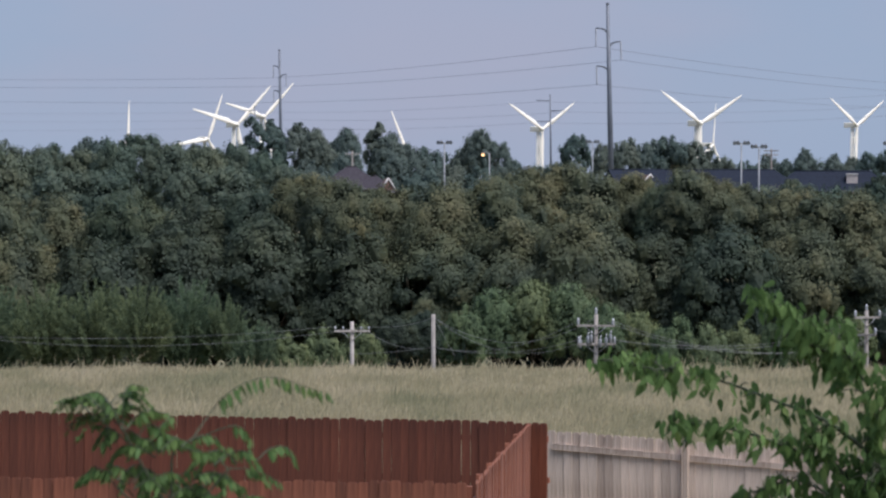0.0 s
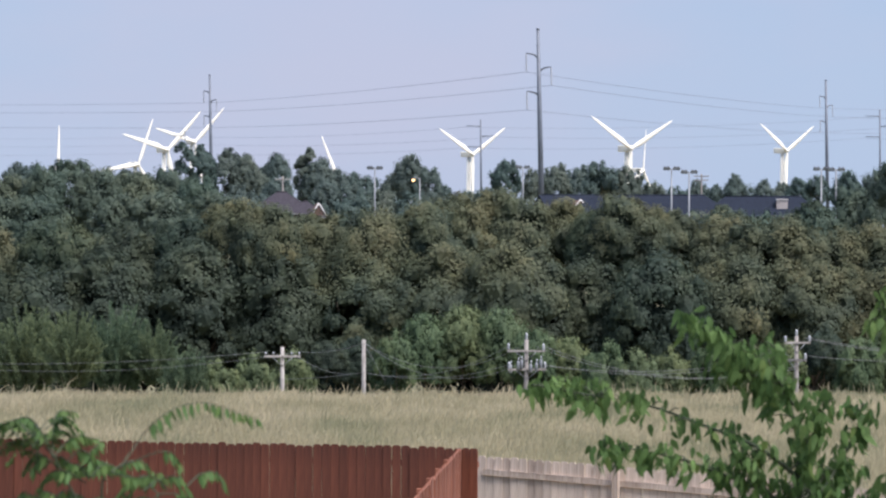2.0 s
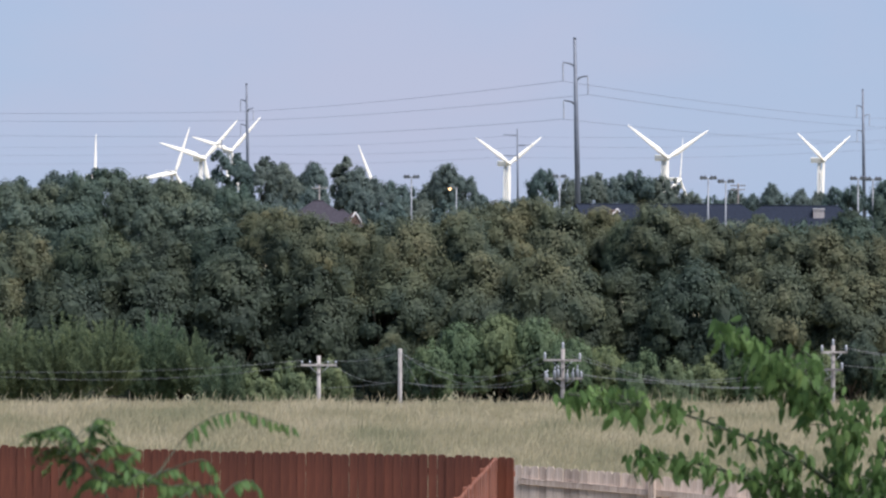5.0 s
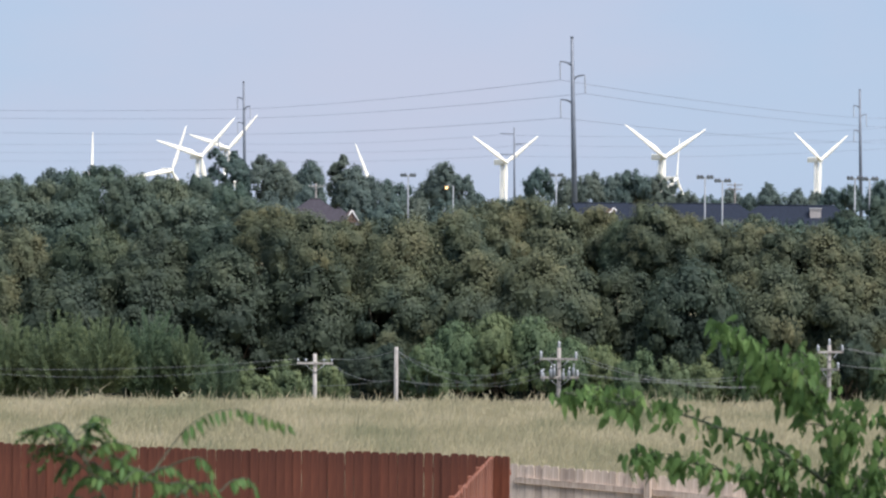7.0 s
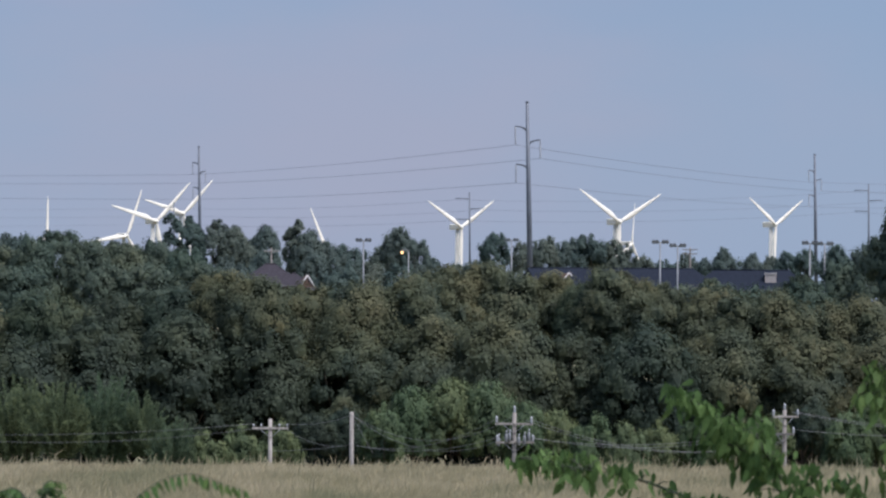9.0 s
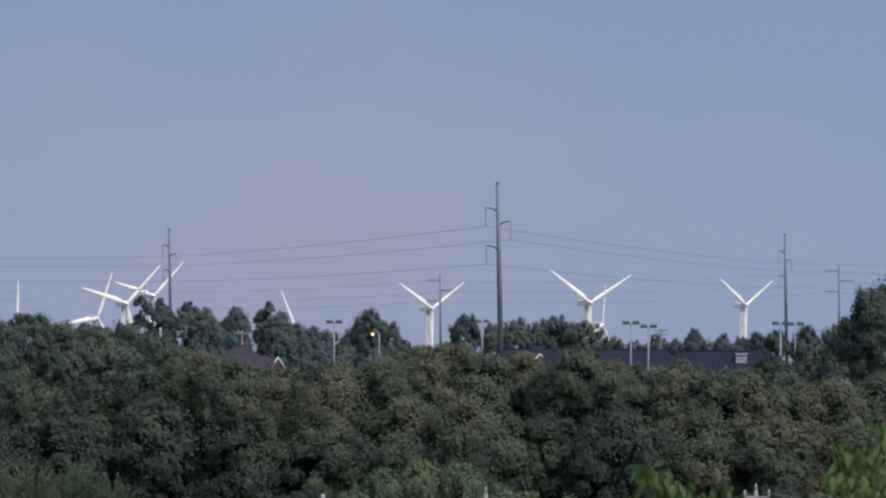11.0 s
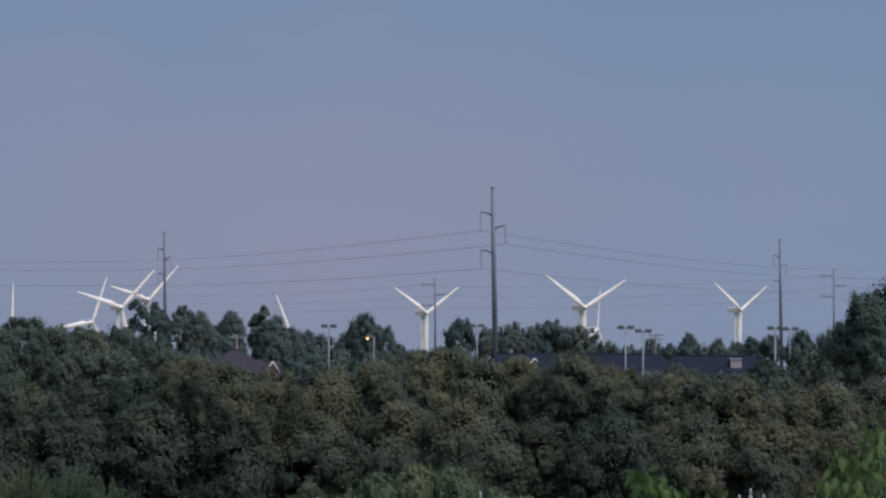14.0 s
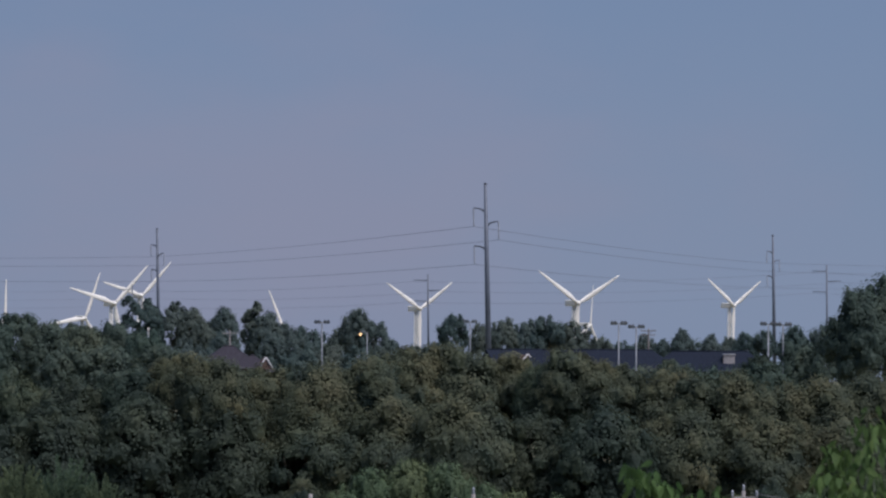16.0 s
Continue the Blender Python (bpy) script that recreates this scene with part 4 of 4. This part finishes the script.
FENCE_D = 78.0
c_far = spot(795, 798, FENCE_D)
c_far.z -= 1.83
l_far = spot(-260, 779, 80.5)
l_far.z -= 1.83
fence_run(l_far, c_far, M_RED, "red-brown stained cedar privacy fence, dog-eared boards", group="red fences", rails_side=1, seed=2)
r_far = spot(832, 799, 77.6)
r_far.z -= 1.83
# end panel and side fence: sunlight put into their paler board colour
fence_run((c_far.x + 0.02, c_far.y - 0.25, c_far.z), (r_far.x, r_far.y, r_far.z), M_FADED_LIT, "short end panel of the red stained fence", group="red fences", rails_side=1, seed=3)
n_cor = spot(700, 905, 63.5)
n_cor.z -= 1.83
fence_run(n_cor, (c_far.x, c_far.y - 0.2, c_far.z), M_FADED_LIT, "red stained side fence running towards the back corner", group="red fences", rails_side=1, seed=4)
l_near = spot(-260, 897, 64.5)
l_near.z -= 1.83
fence_run(l_near, (n_cor.x - 0.03, n_cor.y, n_cor.z), M_FADED_LIT, "sun-faded reddish cedar fence, dog-eared boards", group="red fences", rails_side=1, seed=5)
g_a = spot(827, 811.5, 80.0)
g_a.z -= 1.83
g_b = spot(1760, 889, 77.0)
g_b.z -= 1.83
fence_run(g_a, g_b, M_GREY, "weathered grey wooden fence with rails and posts showing", group="grey fences", rails_side=-1, levels=(0.2, 0.66, 1.58), wide=0.135, post_every=2.4, post_top=0.04, seed=6, first=2.33)


# ---- near trees ----
def leaf_mesh(name, material, length, wide, teeth=0.0):
    """A pointed leaf hanging from its stalk, folded along the midrib and curled at the tip."""
    prof = [(0.0, 0.012), (0.1, 0.3), (0.3, 0.5), (0.55, 0.42), (0.8, 0.2), (1.0, 0.0)]
    verts, faces = [], []
    for s, w in prof:
        curl = 0.16 * s * s * length
        verts += [(-w * wide, 0.16 * w * wide - curl, -s * length), (0, -curl, -s * length), (w * wide, 0.16 * w * wide - curl, -s * length)]
    for i in range(len(prof) - 1):
        a = 3 * i
        faces += [(a, a + 1, a + 4, a + 3), (a + 1, a + 2, a + 5, a + 4)]
    return mesh_of(name, verts, faces, material, True)


def leafy_tree(foot, limbs, d, name, label, seed, twigs, singles):
    """A young tree: trunk from the ground, limbs through sight-line points at d metres, twigs and hanging leaves along them.
    limbs: (points, thickness, reach of the twigs)."""
    rng = random.Random(seed)
    root = empty(name, Matrix.Translation(foot), label, "tree")
    inv = -Vector(foot)
    first = spot(*limbs[0][0][0], d)
    part("trunk", tube(bend([Vector((0, 0, -0.2)), (first + inv) * 0.5 + Vector((0.12, 0, 0)), first + inv], 6), [0.055 - 0.0028 * i for i in range(13)], 8), M_STEM, root)
    leaves, twig = [], bmesh.new()
    for pts, thick, reach, density in limbs:
        line = bend([spot(u, v, d + rng.uniform(-0.25, 0.25)) + inv for u, v in pts], 8)
        k = len(line) - 1
        part("branch", tube(line, [thick * (1 - 0.8 * i / k) for i in range(k + 1)], 6), M_STEM, root)
        for i, p in enumerate(line):
            far = i / k
            for _ in range(density):
                way = Vector((rng.gauss(0, 1), rng.gauss(0, 0.8), rng.gauss(0.1, 0.7))).normalized()
                q = p + way * rng.uniform(0.03, reach * (1.05 - 0.6 * far))
                if rng.random() < twigs:
                    tube([p, p.lerp(q, 0.5) + Vector((0, 0, 0.01)), q], [0.004, 0.003, 0.002], 4, twig)
                for _ in range(rng.choice((2, 3, 3))):
                    o = q + Vector((rng.gauss(0, 0.024), rng.gauss(0, 0.03), rng.gauss(0, 0.018)))
                    m = Matrix.LocRotScale(o, Euler((rng.uniform(-0.6, 0.6), rng.gauss(0, 0.4), rng.uniform(0, 6.28)), "XYZ"), Vector((1, 1, 1)) * rng.uniform(0.65, 1.2))
                    leaves.append(m)
    tagged(part("twig", twig, M_STEM, root), kind="stuff")
    rng.shuffle(leaves)
    kinds = [leaf_mesh("leaf", M_NEAR, l, w) for l, w in ((0.072, 0.03), (0.082, 0.029), (0.06, 0.028))]
    for m in leaves[:singles]:
        hang("leaf", rng.choice(kinds), root, m=m)
    verts, faces = [], []
    for m in leaves[singles:]:
        me = rng.choice(kinds)
        o = len(verts)
        verts += [m @ v.co for v in me.vertices]
        faces += [tuple(o + i for i in f.vertices) for f in me.polygons]
    rest = hang("foliage", mesh_of("foliage", verts, faces, M_NEAR, True), root)
    tagged(rest, kind="stuff")
    return root


NEAR = 22.0
tree_a = leafy_tree((1.55, NEAR + 0.1, 0.0), [
    ([(1390, 1010), (1396, 900), (1398, 826), (1378, 719), (1348, 665), (1310, 632)], 0.016, 0.16, 2),
    ([(1340, 655), (1285, 625), (1235, 595), (1190, 566)], 0.006, 0.1, 3),
    ([(1372, 705), (1310, 668), (1245, 645)], 0.006, 0.11, 3),
    ([(1385, 722), (1342, 645), (1352, 618)], 0.006, 0.12, 3),
    ([(1395, 850), (1330, 800), (1265, 772), (1134, 724), (1045, 707), (944, 692)], 0.01, 0.1, 2),
    ([(1040, 706), (985, 690), (920, 688)], 0.004, 0.07, 3),
    ([(1392, 920), (1330, 873), (1211, 826), (1116, 802), (1050, 795)], 0.009, 0.11, 3),
    ([(1396, 930), (1437, 873), (1491, 778), (1507, 722)], 0.009, 0.1, 3),
    ([(1398, 830), (1420, 770), (1449, 712)], 0.007, 0.1, 3),
    ([(1395, 960), (1473, 915), (1539, 875)], 0.008, 0.13, 3),
    ([(1392, 980), (1300, 910), (1235, 905), (1170, 935)], 0.008, 0.12, 3),
    ([(1394, 900), (1440, 850), (1480, 830)], 0.007, 0.13, 3),
    ([(1392, 940), (1320, 850), (1280, 815)], 0.007, 0.12, 3),
    ([(1390, 1000), (1450, 960), (1520, 945)], 0.007, 0.14, 3)], NEAR, "mulberry_tree",
    "young mulberry tree with hanging bright green leaves", 21, 0.5, 280)
tree_b = leafy_tree((2.05, NEAR - 1.9, 0.0), [
    ([(1640, 1100), (1634, 900), (1628, 700), (1618, 560), (1610, 462)], 0.014, 0.09, 2),
    ([(1630, 690), (1590, 610), (1535, 560)], 0.006, 0.07, 3),
    ([(1625, 640), (1580, 560), (1555, 520)], 0.006, 0.06, 2),
    ([(1632, 930), (1590, 880), (1560, 850)], 0.007, 0.1, 4),
    ([(1632, 800), (1600, 740), (1578, 720)], 0.006, 0.07, 3),
    ([(1628, 700), (1660, 600), (1690, 560)], 0.006, 0.1, 3)], NEAR - 2.0, "mulberry_sapling",
    "slender leafy sapling with bright green leaves", 22, 0.5, 120)


def frond_tree():
    """A young tree of long arching compound leaves, their leaflets hanging in pairs."""
    rng = random.Random(8)
    d = 14.0
    k = d / 21.0
    foot = Vector((-1.5 * k, d + 0.15, 0.0))
    root = empty("sumac_sapling", Matrix.Translation(foot), "young sumac with long arching feathery fronds", "tree")
    fork = spot(160, 990, d) - foot
    part("trunk", tube(bend([Vector((0, 0, -0.2)), fork * 0.5 + Vector((0.05, 0, 0)), fork], 6), [0.032 - 0.0018 * i for i in range(13)], 8), M_STEM, root)
    for pts in ([(160, 990), (160, 900), (165, 850), (196, 832)], [(160, 960), (110, 880), (76, 815)], [(160, 990), (220, 930), (262, 880)], [(158, 985), (90, 940), (50, 900)]):
        line = bend([spot(u, v, d) - foot for u, v in pts], 5)
        part("branch", tube(line, [k * (0.008 - 0.005 * i / (len(line) - 1)) for i in range(len(line))], 6), M_STEM, root)
    leaflet = leaf_mesh("leaflet", M_FROND, 0.088 * k, 0.025 * k)
    fronds = [[(196, 832), (227, 784), (252, 755), (293, 728), (343, 719), (393, 732), (436, 745)],
              [(76, 815), (58, 770), (28, 745), (-6, 757)],
              [(76, 815), (74, 760), (84, 735), (112, 738)],
              [(76, 815), (40, 790), (10, 790), (-8, 800)],
              [(80, 812), (110, 780), (150, 785)],
              [(196, 832), (268, 805), (293, 822), (302, 870), (330, 900)],
              [(180, 840), (215, 850), (262, 846)],
              [(165, 860), (140, 812), (160, 790)],
              [(262, 880), (310, 885), (352, 908)],
              [(262, 880), (255, 915), (235, 930)],
              [(50, 900), (20, 880), (5, 905)],
              [(90, 935), (70, 900), (85, 880)],
              [(160, 930), (130, 900), (100, 905)],
              [(165, 900), (200, 885), (225, 905)],
              [(160, 940), (190, 925), (215, 945)],
              [(50, 850), (40, 830), (60, 815)]]
    # more fronds crowd the upper tuft, the middle and the foot of the crown
    for cu, cv, su, sv, count in ((42, 768, 44, 26, 18), (160, 838, 75, 24, 9), (85, 900, 35, 16, 7), (200, 915, 60, 20, 13), (285, 860, 30, 22, 4)):
        for _ in range(count):
            u, v, way = cu + rng.gauss(0, su * 0.55), cv + rng.gauss(0, sv * 0.6), rng.choice((-1, 1))
            r = rng.uniform(45, 85)
            fronds.append([(u, v + 14), (u + way * r * 0.35, v - rng.uniform(0, 12)), (u + way * r * 0.75, v - rng.uniform(-4, 10)), (u + way * r, v + rng.uniform(6, 26))])
    for order, pts in enumerate(fronds):
        flat = 16 <= order < 34
        line = bend([spot(u, v, d + 0.03 * i) - foot + Vector((0, rng.uniform(-0.08, 0.08), 0)) for i, (u, v) in enumerate(pts)], 8)
        last_i = len(line) - 1
        fr = part("frond", tube(line, [k * (0.0035 - 0.0022 * i / last_i) for i in range(last_i + 1)], 5), M_STEM, root)
        run, last = 0.0, line[0]
        for i, p in enumerate(line):
            run += (p - last).length
            last = p
            if i < last_i * 0.28 or run < 0.0165 * k:
                continue
            run = 0.0
            way = (line[min(i + 1, last_i)] - line[max(i - 1, 0)]).normalized()
            for s in (-1, 1):
                m = Matrix.LocRotScale(p, Euler((s * (rng.uniform(0.9, 1.6) if flat else rng.uniform(0.15, 0.6)), rng.uniform(-0.5, -0.1) * (1 if way.x > 0 else -1), rng.uniform(-0.5, 0.5)), "XYZ"),
                                       Vector((1, 1, 1)) * rng.uniform(0.75, 1.05) * (1 - 0.35 * i / last_i) * (1.05 if pts is fronds[0] else 0.84))
                hang("leaflet", leaflet, fr, m=m)


frond_tree()
